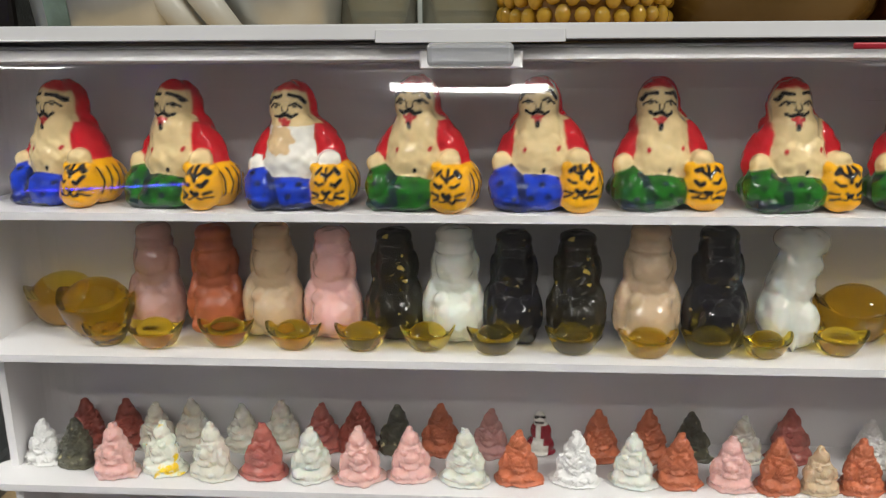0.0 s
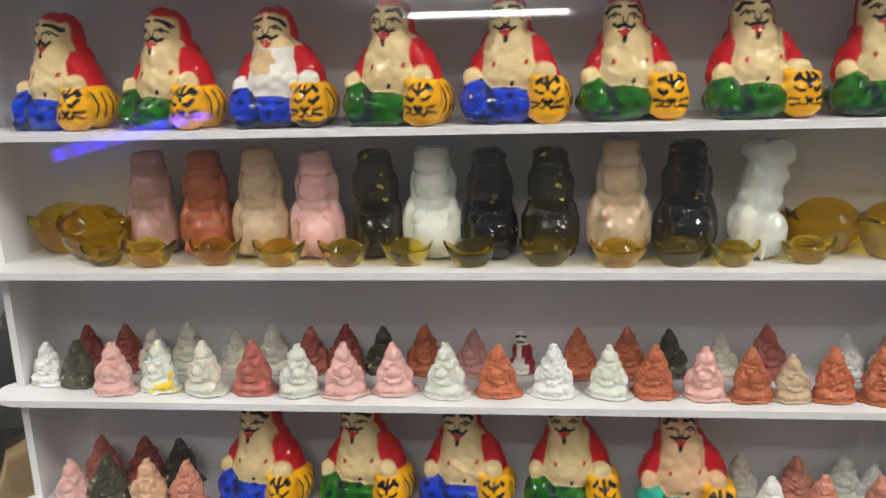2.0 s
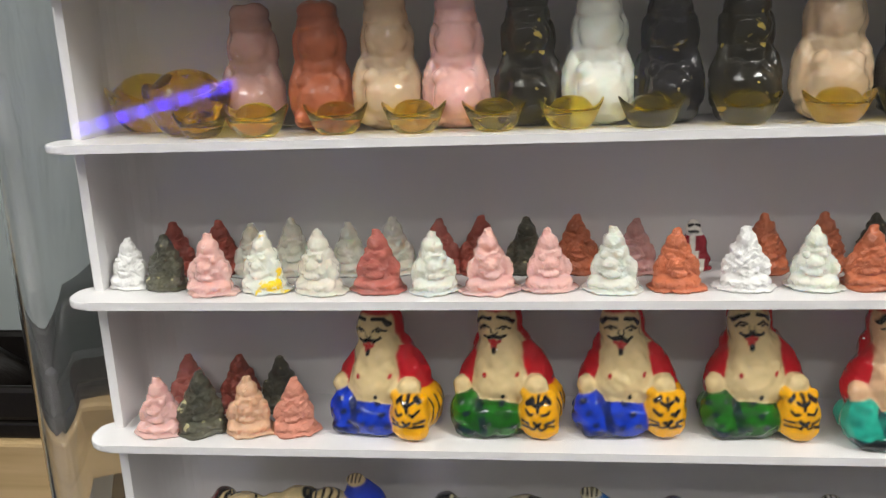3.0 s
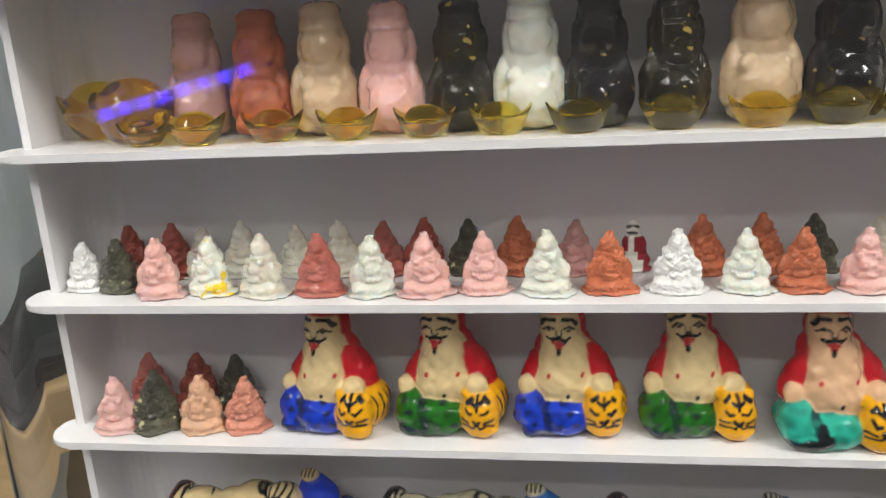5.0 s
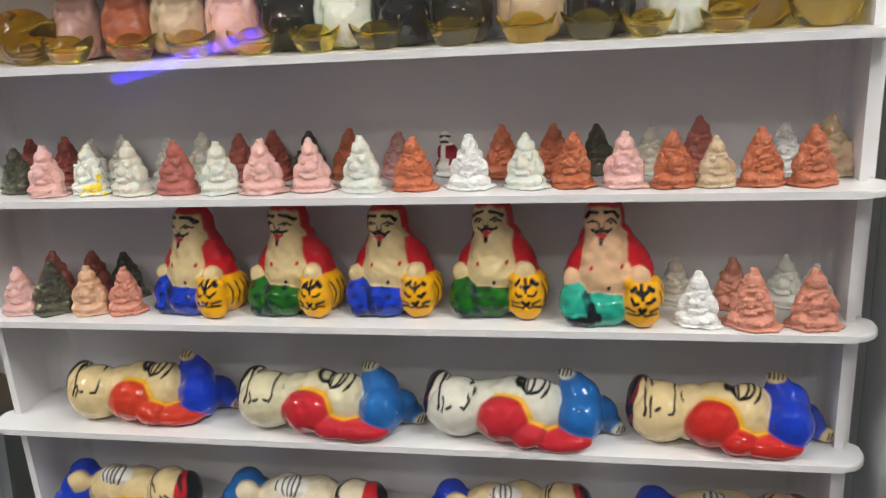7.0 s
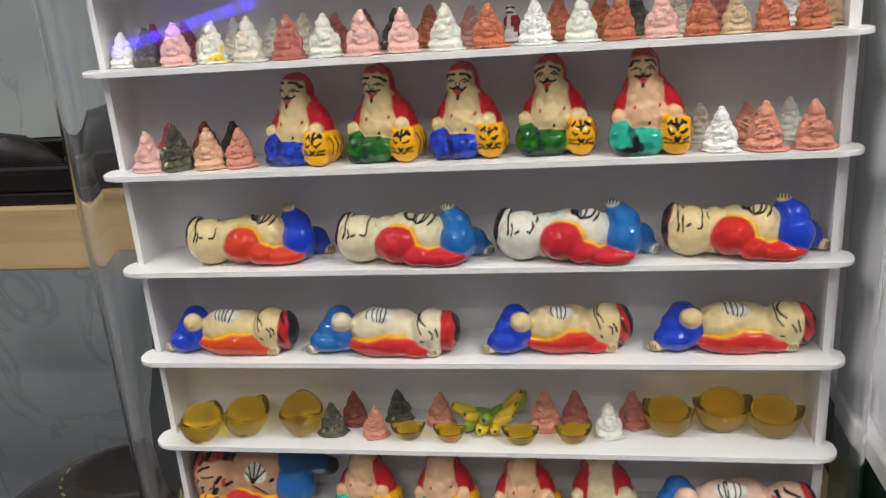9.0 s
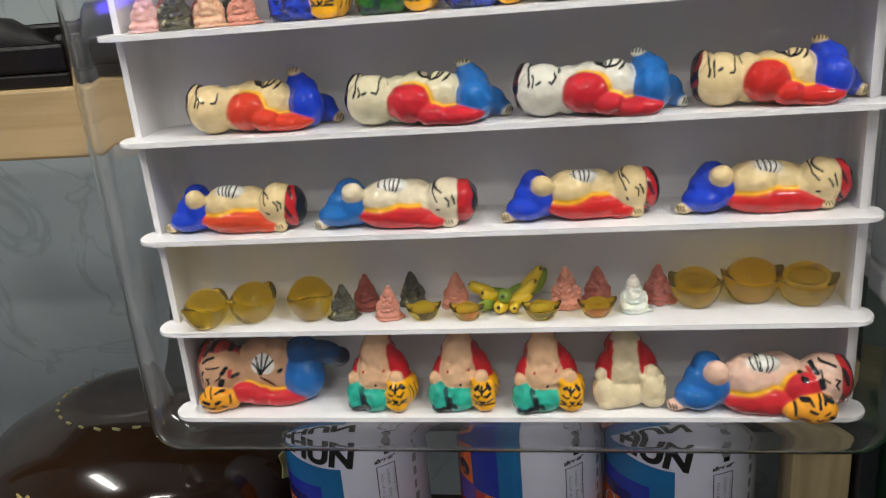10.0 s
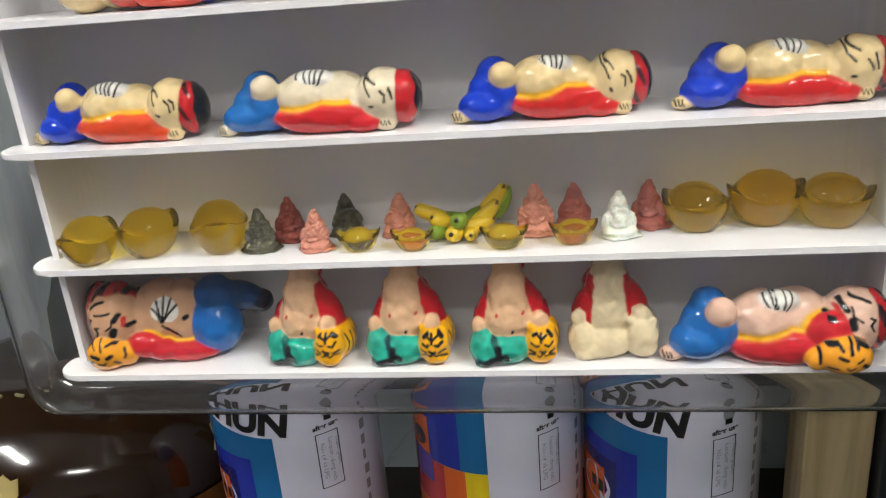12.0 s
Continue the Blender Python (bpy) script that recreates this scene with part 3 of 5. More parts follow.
def lying_mesh(seed, table, flip, trousers, skin_col, red, tiger=False, mask=True, big=1.0):
    rs = random.Random(seed)
    tab = dict(table)
    if tiger:
        if "arm" in tab:
            tab["arm"] = (-9.5, -8.0, 5.4, 6.0, 4.0, 3.4)
            tab.update(elbow=(-4, -7.4, 3.6, 6, 4.4, 3.0), coat=(4, -6.8, 2.8, 11, 4.6, 3.0), head=(-20.0, -1.5, 11.0, 9.6, 9.8, 9.4), chest=(-5, 1.6, 9.8, 11, 9.2, 9.4), belly=(3, 0, 9.8, 8.6, 8.8, 9.4), neck=(-12, 0.8, 9.0, 5.4, 8.4, 8.6))
            del tab["raised"]
            tab.update(knee=(13.4, -2.6, 7.2, 8.2, 8.4, 7.4), thigh=(12.8, 0, 15.2, 6.8, 7.0, 5.4), shin=(20.5, 1.0, 14.2, 8.0, 5.0, 3.9, 12), ankle=(26.6, 1.4, 12.2, 4.6, 4.4, 3.2), hip=(9.8, -0.6, 8.2, 6.0, 8.6, 8.0))
            del tab["foot"], tab["toe"]
            tab["tiger"] = (-22, -10.5, 4.4, 6.6, 4.6, 4.4)
            tab["tiger_ear"] = (-16, -9.5, 3.4, 4.4, 3.6, 3.2)
        else:
            tab["arm"] = (-13.0, -7.0, 8.6, 7.0, 4.6, 5.6)
            tab["tiger"] = (-15.5, -12.0, 4.6, 7.4, 5.0, 5.0)
            tab["tiger_ear"] = (-9.5, -10.5, 3.4, 3.6, 3.6, 3.2)
    keys = list(tab)
    lumps = [[v * (1 if i > 2 else 1) + (rs.uniform(-0.4, 0.4) if i < 3 else 0) for i, v in enumerate(tab[k])] for k in keys]
    if tiger:
        for l in lumps:
            l[2] *= big
            l[5] *= big
    pts, quads = melt(lumps, 0.5, 4)
    d = nearest_lump(pts, lumps)
    x, y, z = pts.T
    base = {k: red for k in keys}
    base.update(head=skin_col, neck=skin_col, chest=skin_col, belly=skin_col, foot=skin_col, toe=skin_col, wrist=skin_col, crown=(0.10, 0.012, 0.012))
    for k in ("knee", "thigh", "raised", "shin", "ankle", "hip", "leg", "calf"):
        if k not in keys:
            continue
        base[k] = trousers
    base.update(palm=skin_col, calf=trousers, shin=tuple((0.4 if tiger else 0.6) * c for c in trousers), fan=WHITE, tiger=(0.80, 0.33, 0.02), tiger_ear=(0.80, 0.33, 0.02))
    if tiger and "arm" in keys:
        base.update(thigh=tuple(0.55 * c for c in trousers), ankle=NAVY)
    who = d.argmin(0)
    reds = [keys.index(k) for k in ("arm", "elbow", "coat", "robe", "sleeve", "skirt") if k in keys]
    w = np.exp(-np.clip(d - d.min(0), 0, 20) / 0.15)
    w /= w.sum(0)
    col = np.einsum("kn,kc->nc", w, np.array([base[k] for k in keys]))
    # gold trim where the coat meets the body
    dr = d[reds].min(0)
    ds = d[[keys.index("chest"), keys.index("belly")]].min(0)
    trim = np.exp(-((dr - ds) / 0.85) ** 2) * (np.minimum(dr, ds) <= d.min(0) + 0.3) * ((y < -1) | (z > 9))
    col = blend(col, (0.82, 0.42, 0.02), np.clip(trim * 1.3, 0, 1))
    # dark crown with red streaks
    cr = who == keys.index("crown")
    cx = lumps[keys.index("crown")][0]
    streak = np.sin(np.arctan2(z - 9, y) * 6 + x * 0.9 + seed) + 0.7 * np.sin(x * 1.9 - z * 0.7 + seed)
    if "fan" in keys:  # a red cap, patterned in black, black at the far end
        col = blend(col, (0.50, 0.016, 0.022), cr * 1.0)
        if mask:
            col = blend(col, BLACK, cr * np.clip((streak - 0.55) * 4, 0, 1) * 0.9)
        col = blend(col, BLACK, cr * np.clip((cx - (1.6 if mask else 2.6) + 0.3 * np.sin(z * 0.8 + seed) - x + 0.25 * (y + 1)) / 0.4, 0, 1))
    else:  # hair only along the back of the head
        back = np.clip((cx - 0.3 - x + 0.42 * (y + 2) + 0.35 * np.sin(z * 0.9 + seed)) / 0.4, 0, 1)
        onback = cr | (who == keys.index("head"))
        col = blend(col, skin_col, cr * 1.0)
        col = blend(col, (0.20, 0.014, 0.02), onback * back * (x < -20))
        col = blend(col, BLACK, onback * back * (x < -20) * np.clip((streak + 0.4) * 3, 0, 1))
    hx, hy, hz = lumps[keys.index("head")][:3]
    onh = (who == keys.index("head")) | (who == keys.index("crown"))
    # the brush works on the side seen from the front and above
    q = np.c_[x - hx, (z - hz) * 0.92 - (y - hy) * 0.40] if not tiger else np.c_[(x - hx) * 1.1, 7.0 + (z - hz) * 0.75]
    if tiger and "arm" in keys:
        q = np.c_[x, z]
        onh = (who != keys.index("tiger")) & (y < hy - 1) & (x < -9)
        rim = np.clip((np.hypot((x + 19.0) / 10.6, (z - 14.5) / 13.0) - 0.95 - 0.03 * np.sin(z * 0.9 + x)) / 0.06, 0, 1) * (x < -11.5) * ((who == keys.index("head")) | cr | (who == keys.index("neck"))) * (z > 8)
        col = blend(col, (0.42, 0.03, 0.03), rim)
        col = blend(col, BLACK, rim * np.clip((streak - 0.1) * 4, 0, 1))
        face = (([(-25.4, 22.6), (-23.4, 24.2), (-20.4, 25.0)], 0.6, BLACK), ([(-23.6, 20.6), (-21.2, 21.0), (-18.6, 21.8)], 0.55, BLACK), ([(-26.9, 12.8), (-26.8, 16.0), (-25.8, 18.4)], 0.65, BLACK),
                ([(-24.0, 11.8), (-23.2, 13.8), (-24.2, 15.6), (-22.6, 16.2)], 0.5, BLACK), ([(-20.6, 15.4), (-18.4, 16.6), (-18.2, 19.0)], 0.45, BLACK), ([(-18.8, 13.4), (-17.6, 15.6)], 1.1, BLACK),
                ([(-17.0, 18.4), (-15.8, 20.8)], 0.9, BLACK), ([(-15.2, 16.2), (-14.6, 18.6)], 0.7, LIPS), ([(-13.6, 16.0), (-12.6, 16.4)], 0.9, BLACK))
    else:
        face = (([(-4.9, 6.0), (-4.2, 7.4), (-4.5, 8.8)], 0.50, BLACK), ([(-3.2, 5.8), (-2.5, 7.2), (-2.8, 8.6)], 0.46, BLACK), ([(2.4, 7.0), (3.6, 6.4), (4.8, 7.4), (4.8, 8.8)], 0.42, BLACK),
                ([(6.4, 8.6), (7.6, 7.8), (8.8, 7.2)], 0.75, BLACK), ([(6.4, 9.4), (7.4, 9.0)], 0.45, LIPS), ([(-1.4, 7.0), (-0.4, 7.6)], 0.36, BLACK))
        if "fan" in keys:
            face = (([(-3.4, 3.4), (-3.0, 5.0), (-2.2, 6.6)], 0.42, BLACK), ([(-1.6, 3.2), (-1.2, 4.8), (-0.4, 6.2)], 0.42, BLACK), ([(3.0, 5.0), (4.4, 6.6), (5.6, 8.8)], 0.42, BLACK),
                    ([(1.6, 7.4), (3.0, 8.2), (4.4, 8.0)], 0.34, BLACK), ([(2.4, 1.6), (3.0, 1.8)], 0.42, BLACK))
    for line, ww, cc in face:
        line = [(a + rs.uniform(-0.4, 0.4), b + rs.uniform(-0.5, 0.4)) for a, b in line]
        col = stroke(col, q, line, ww, cc, onh * 1.0)
    # a fan painted on the belly
    bx, by, bz = lumps[keys.index("belly")][:3]
    onb = ((who == keys.index("belly")) | (who == keys.index("chest"))).astype(float)
    if "fan" in keys:
        fx, fy, fz = lumps[keys.index("fan")][:3]
        v = np.c_[x - fx, (z - fz) * 0.93 - (y - fy) * 0.37]
        onf = (who == keys.index("fan")) * 1.0
        for k in (-2, -1, 0, 1, 2):
            lean = k + rs.uniform(-0.3, 0.3)
            col = stroke(col, v, [(lean * 0.4 - 0.6, -1.4), (lean * 1.3, 0.8), (lean * 2.2 + 0.4, 3.4)], 0.42, BLACK, onf)
    elif tiger:
        v = np.c_[x, z]
        onf = onb * (y < by)
        col = blend(col, WHITE, np.clip((1 - np.hypot((x + 1.9) / 5.0, (z - 19.8) / 4.6)) / 0.08, 0, 1) * onf)
        for a, b in ((-6.2, 20.6), (-4.6, 23.0), (-2.2, 24.0), (0.4, 23.6), (2.4, 21.8)):
            col = stroke(col, v, [(-3.4 + rs.uniform(-0.5, 0.5), 15.4), (0.5 * (a - 3.0), 19.0), (a, b)], 0.5, BLACK, onf)
        for k in range(4):
            col = stroke(col, v, [(-3.4 + 1.4 * k, 14.0 - 0.8 * k), (-1.8 + 1.3 * k, 12.2 - 0.8 * k)], 0.42, BLACK, onf)
        col = stroke(col, v, [(4.6, 17.0), (5.2, 17.4)], 0.9, BLACK, onf)
    else:
        v = np.c_[x - bx + 3.0, (z - bz) - (y - by) * 0.10]
        for k in range(-2, 3):
            lean = k + rs.uniform(-0.3, 0.3)
            col = stroke(col, v, [(lean * 0.5, 7.3 + 0.15 * abs(k)), (lean * 1.6, 8.2), (lean * 2.7, 9.6)], 0.42, BLACK, onb * 1.0)
        for k in range(3):
            col = stroke(col, v, [(4.6 + 0.5 * k, 7.0 + 0.4 * k), (6.2 + 0.4 * k, 7.6 + 0.4 * k)], 0.28, BLACK, onb)
    if tiger:
        tx, ty, tz = lumps[keys.index("tiger")][:3]
        ont = ((who == keys.index("tiger")) | (who == keys.index("tiger_ear"))).astype(float)
        u = np.c_[x - tx, z - tz]
        for line in ([(-4.6, 3.0), (-3.0, 3.8), (-2.0, 2.8)], [(1.6, 3.0), (3.0, 4.2), (4.6, 3.2)], [(-0.6, 4.8), (0.2, 3.2), (-0.3, 1.8)], [(-3.0, 0.9), (-1.6, 0.3)], [(1.4, 0.4), (2.8, 1.0)],
                     [(-1.2, -1.4), (0, -2.2), (1.2, -1.5)], [(-5, -1.6), (-3.4, -1.2)], [(3.4, -1.4), (4.8, -2.0)], [(6.4, 2.0), (7.2, 0.4), (6.8, -1.0)]):
            line = [(a + rs.uniform(-0.5, 0.5), b * 1.3 + rs.uniform(-0.5, 0.5)) for a, b in line]
            col = stroke(col, u, line, rs.uniform(0.4, 0.85), BLACK, ont)
    # toes
    fx, fy, fz = lumps[keys.index("foot")][:3] if "foot" in keys else (0, 0, -99)
    for k in range(3):
        col = stroke(col, np.c_[x - fx, z - fz], [(0.2 + 1.0 * k, -0.6), (0.7 + 1.0 * k, 1.2)], 0.30, BLACK, ((y < fy) & (x > fx - 1)).astype(float))
    if "toe" in keys:
        fx, fy, fz = lumps[keys.index("toe")][:3]
        for k in range(4):
            col = stroke(col, np.c_[x - fx, z - fz], [(-2.0 + 1.2 * k, 0.4), (-1.7 + 1.2 * k, 1.8)], 0.30, BLACK, ((y < fy + 1) & (z > fz - 0.5)).astype(float))
    if "wrist" in keys:
        fx, fy, fz = lumps[keys.index("wrist")][:3]
        for k in range(3):
            col = stroke(col, np.c_[x - fx, z - fz], [(-1.6 + 1.1 * k, 0.0), (-1.0 + 1.1 * k, 1.3)], 0.26, BLACK, (who == keys.index("wrist")).astype(float))
    pts = ripple(ripple(pts, 0.22, 0.6, seed), 0.05, 1.8, seed + 30)
    if flip:
        pts = pts * (-1, 1, 1)
        quads = quads[:, ::-1].copy()
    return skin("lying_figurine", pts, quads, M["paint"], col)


def mini_mesh(seed, rough=True):
    """A thumb-sized seated casting: flared foot with casting flash, robe, round head and topknot."""
    rs = random.Random(seed)
    j = lambda v, a=0.3: v + rs.uniform(-a, a)
    lumps = [(j(0), -0.2, 0.5, j(6.8, 0.4), 5.2, 0.8), (0.1, -0.5, 1.9, j(5.3), 4.6, 2.2), (-3.3, -1.8, 2.2, 2.1, 2.5, 1.7), (3.3, -1.8, 2.2, 2.1, 2.5, 1.7), (0, 0.2, 5.2, j(4.5), 3.8, 4.0),
             (0, 0.2, 8.4, j(3.5, 0.2), 3.0, 2.8), (j(-3.7), -0.9, 5.6, 1.4, 1.8, 2.6, 16), (j(3.7), -0.9, 5.6, 1.4, 1.8, 2.6, -16), (j(0, 0.2), -0.2, 11.0, j(2.45, 0.2), 2.35, 2.3), (j(0, 0.15), 0.1, 13.1, 1.25, 1.25, 1.3),
             (j(0, 0.2), 0.1, 14.2, 0.95, 0.95, j(1.0, 0.25)), (0, -3.5, 4.4, 2.0, 1.0, 0.8), (0, -2.8, 6.6, 2.2, 1.4, 1.4), (j(-1.9), -2.7, 8.4, 0.9, 0.7, 0.7), (j(1.9), -2.7, 8.4, 0.9, 0.7, 0.7),
             (0, -2.3, 10.8, 0.6, 0.6, 0.7), (j(-2.2), -4.3, 2.2, 1.3, 0.9, 0.7), (j(2.2), -4.3, 2.2, 1.3, 0.9, 0.7), (j(0), -3.1, 5.2, 3.0, 0.7, 0.5, j(0, 14)), (j(0), -2.3, 9.3, 2.3, 0.6, 0.4, j(0, 14))]
    for k in range(4):
        a = rs.uniform(0, 6.28)
        lumps.append((5.4 * math.cos(a), 4.0 * math.sin(a) - 0.3, 0.4, rs.uniform(1.2, 2.4), rs.uniform(1.0, 1.8), rs.uniform(0.5, 0.9)))
    if rough:
        for k in range(14):
            a, h = rs.uniform(-2.6, -0.5), rs.uniform(1.5, 11.0)
            r = 4.6 - 0.24 * h
            lumps.append((r * math.cos(a) * 1.1, r * math.sin(a), h, rs.uniform(0.5, 1.1), 0.6, rs.uniform(0.3, 0.7), rs.uniform(-40, 40)))
    pts, quads = melt(lumps, 0.24, 1 if rough else 3)
    pts[:, 2] = np.minimum(pts[:, 2], 14.2 + 0.25 * (pts[:, 2] - 14.2))
    pts = ripple(ripple(pts, 0.22, 1.1, seed), 0.24 if rough else 0.16, 3.2, seed + 50)
    return skin("small_figurine", pts, quads, M["terracotta"])


def painted_mini_mesh():
    pts, quads = melt([(0, 0, 0.8, 5, 4, 0.9), (0, 0, 3, 4.4, 3.6, 3), (0, 0, 7, 3.4, 3, 4.2), (-0.4, -0.3, 11.6, 2.1, 2, 2.4)], 0.3, 2)
    x, y, z = pts.T
    col = np.tile(np.array(WHITE), (len(pts), 1))
    col = blend(col, (0.30, 0.015, 0.03), np.clip((np.abs(x + 0.5) - 1.6 + (z > 6) * 1.0 - (z < 4) * 1.4) / 0.3, 0, 1) * (z < 10))
    for line in ([(-1.6, 12.6), (-0.6, 12.9)], [(0.2, 12.9), (1.2, 12.5)], [(-1.4, 11.0), (0.8, 11.0)]):
        col = stroke(col, np.c_[x, z], line, 0.35, BLACK, (y < 0).astype(float))
    return skin("painted_small_figurine", ripple(pts, 0.2, 1.5, 5), quads, M["paint"], col)


def tall_mesh(seed, hunched=False):
    rs = random.Random(seed)
    j = lambda v, a=0.35: v + rs.uniform(-a, a)
    lumps = [(0, 0, 2.6, 7.8, 6.2, 3.2), (0, 0, 9.5, j(8.1), 6.2, 8.6), (0.5, -3.6, 7.6, 6.9, 5.4, 6.6), (0, 0.2, 16.4, j(6.9), 5.3, 5.0), (j(-7.0), -1.0, 10.6, 2.5, 3.8, 7.4, 6), (j(7.0), -1.0, 10.6, 2.5, 3.8, 7.4, -6),
             (0, 0, 19.0, 6.0, 5.2, 4.0), (j(0), -0.7, 22.4, 6.2, 5.8, 5.6), (-2.9, -3.6, 20.6, 2.3, 1.9, 2.1), (2.9, -3.6, 20.6, 2.3, 1.9, 2.1), (0, -5.5, 21.8, 0.9, 0.9, 0.9), (0, -4.3, 18.9, 2.2, 1.5, 1.2),
             (0, 0, 27.4, 6.0, 5.6, 3.4), (0, 0, 30.4, 5.7, 5.3, 3.0), (0, -0.3, 26.4, 6.1, 5.7, 1.0), (j(-5.9), 0, 21.2, 1.5, 2.4, 4.8), (j(5.9), 0, 21.2, 1.5, 2.4, 4.8), (-4.0, -4.8, 13.0, 2.0, 1.6, 2.2, 30),
             (4.2, -4.6, 12.6, 2.0, 1.6, 2.2, -30), (-2.3, -5.2, 23.6, 1.5, 0.7, 0.5), (2.3, -5.2, 23.6, 1.5, 0.7, 0.5), (0, -5.4, 19.9, 1.7, 0.6, 0.4), (-4.8, -4.6, 3.4, 3.0, 2.4, 2.6), (4.8, -4.6, 3.4, 3.0, 2.4, 2.6)]
    if hunched:  # turned away, a broad hood leaning over a round belly
        lumps = [(0, 0, 2.6, 7.6, 6.2, 3.2), (-0.5, 0, 9.0, 8.2, 6.6, 9.0), (3.2, -3.0, 7.2, 5.2, 5.0, 6.6), (-3.8, -3.2, 8.0, 4.2, 4.4, 7.6), (0.6, 0, 16.5, 7.0, 5.8, 6.4), (1.4, 0, 20.0, 6.6, 5.6, 5.4), (2.0, -0.4, 22.5, 6.6, 5.6, 6.0),
                 (3.2, -0.2, 28.0, 6.8, 5.6, 4.8, -18), (6.4, -1.0, 22.0, 2.4, 3.0, 2.6), (8.0, -0.6, 28.6, 2.2, 3.4, 3.4), (0, 0, 29.5, 5.4, 5.2, 3.4), (0.2, -5.8, 5.0, 1.0, 1.4, 5.2)]
    pts, quads = melt(lumps, 0.36, 4)
    pts[:, 2] = np.minimum(pts[:, 2], 32.6 + 0.35 * (pts[:, 2] - 32.6))
    pts[:, 0] *= 0.93
    pts = ripple(ripple(pts, 0.26, 0.8, seed), 0.10, 1.8, seed + 9)
    return skin("standing_figurine", pts, quads, M["white_resin"])


def ingot_mesh(name, rx, ry, h, material, seg=56, full=False):
    prof = [(0, 0, 0, 0), (0.40, 0.40, 0, 0), (0.55, 0.56, 0.03, 0), (0.70, 0.72, 0.17, 0.02), (0.84, 0.86, 0.38, 0.10), (0.95, 0.95, 0.51, 0.24), (1.0, 0.98, 0.58, 0.31),
            (0.985, 0.96, 0.615, 0.325), (0.94, 0.91, 0.615, 0.30), (0.85, 0.85, 0.58, 0.20), (0.74, 0.78, 0.55, 0.08), (0.67, 0.72, 0.60, 0.02), (0.58, 0.62, 0.77, 0), (0.44, 0.47, 0.90, 0),
            (0.24, 0.26, 0.978, 0), (0, 0, 1.0, 0)]
    if full:  # the large castings have a wide dome and low wings
        prof = [(0, 0, 0, 0), (0.46, 0.46, 0, 0), (0.60, 0.62, 0.035, 0), (0.76, 0.80, 0.17, 0.01), (0.88, 0.93, 0.33, 0.05), (0.965, 0.99, 0.47, 0.14), (1.0, 1.0, 0.53, 0.22),
                (0.985, 0.99, 0.56, 0.235), (0.94, 0.965, 0.575, 0.20), (0.88, 0.93, 0.60, 0.10), (0.80, 0.86, 0.68, 0.04), (0.68, 0.74, 0.80, 0.01), (0.52, 0.56, 0.91, 0), (0.32, 0.36, 0.97, 0),
                (0.16, 0.18, 0.994, 0), (0, 0, 1.0, 0)]
    bm = bmesh.new()
    rings = []
    for a, b, z, lift in prof:
        if a == 0:
            rings.append([bm.verts.new((0, 0, z * h))])
        else:
            ring = []
            for i in range(seg):
                t = 2 * math.pi * i / seg
                c, s = math.cos(t), math.sin(t)
                ring.append(bm.verts.new((rx * a * math.copysign(abs(c) ** 0.9, c), ry * b * math.copysign(abs(s) ** 1.1, s), h * (z + lift * abs(c) ** 3.5))))
            rings.append(ring)
    for a, b in zip(rings, rings[1:]):
        for i in range(seg):
            j = (i + 1) % seg
            if len(a) == 1:
                bm.faces.new((a[0], b[j], b[i]))
            elif len(b) == 1:
                bm.faces.new((a[i], a[j], b[0]))
            else:
                bm.faces.new((a[i], a[j], b[j], b[i]))
    bmesh.ops.recalc_face_normals(bm, faces=bm.faces)
    me = bpy.data.meshes.new(name)
    bm.to_mesh(me)
    bm.free()
    me.polygons.foreach_set("use_smooth", [True] * len(me.polygons))
    me.materials.append(material)
    return me


MINIS = [mini_mesh(k) for k in range(5)]
SMOOTH_MINIS = [mini_mesh(20 + k, False) for k in range(4)]
PAINTED_MINI = painted_mini_mesh()
TALLS = [tall_mesh(k) for k in range(3)]
HUNCHED = tall_mesh(7, True)
INGOT = ingot_mesh("small_gold_ingot", 0.0082, 0.0058, 0.0083, M["resin_gold"])
BIG_INGOT = ingot_mesh("large_gold_ingot", 0.0125, 0.0100, 0.0175, M["resin_gold_big"], full=True)

# ---- the display case ----
TOP = lambda n: 1.4575 - 0.0412 * (n - 1) + 0.0022
XL, XR, YF, YB = -0.1515, 0.1405, 0.2170, 0.2520
case = tagged(empty("display_case", -0.005, 0.235, 1.155), "white plastic display case with clear cover and eight shelves", "display case")
CASE_AT = Vector((-0.005, 0.235, 1.155))


def case_part(name, bm, material, label="", smooth=False):
    ob = part(name, bm, material, case, label, smooth)
    ob.matrix_parent_inverse = Matrix.Translation(-CASE_AT)
    return ob


def tray_outline(inset):
    r = 0.012 - inset
    l, rr, b = XL + 0.0052 + inset, XR - 0.0052 - inset, YB + 0.003 - inset
    return [(l, 0.2275)] + arc(l + r, b - r, r, 180, 90) + arc(rr - r, b - r, r, 90, 0) + [(rr, 0.2275)]


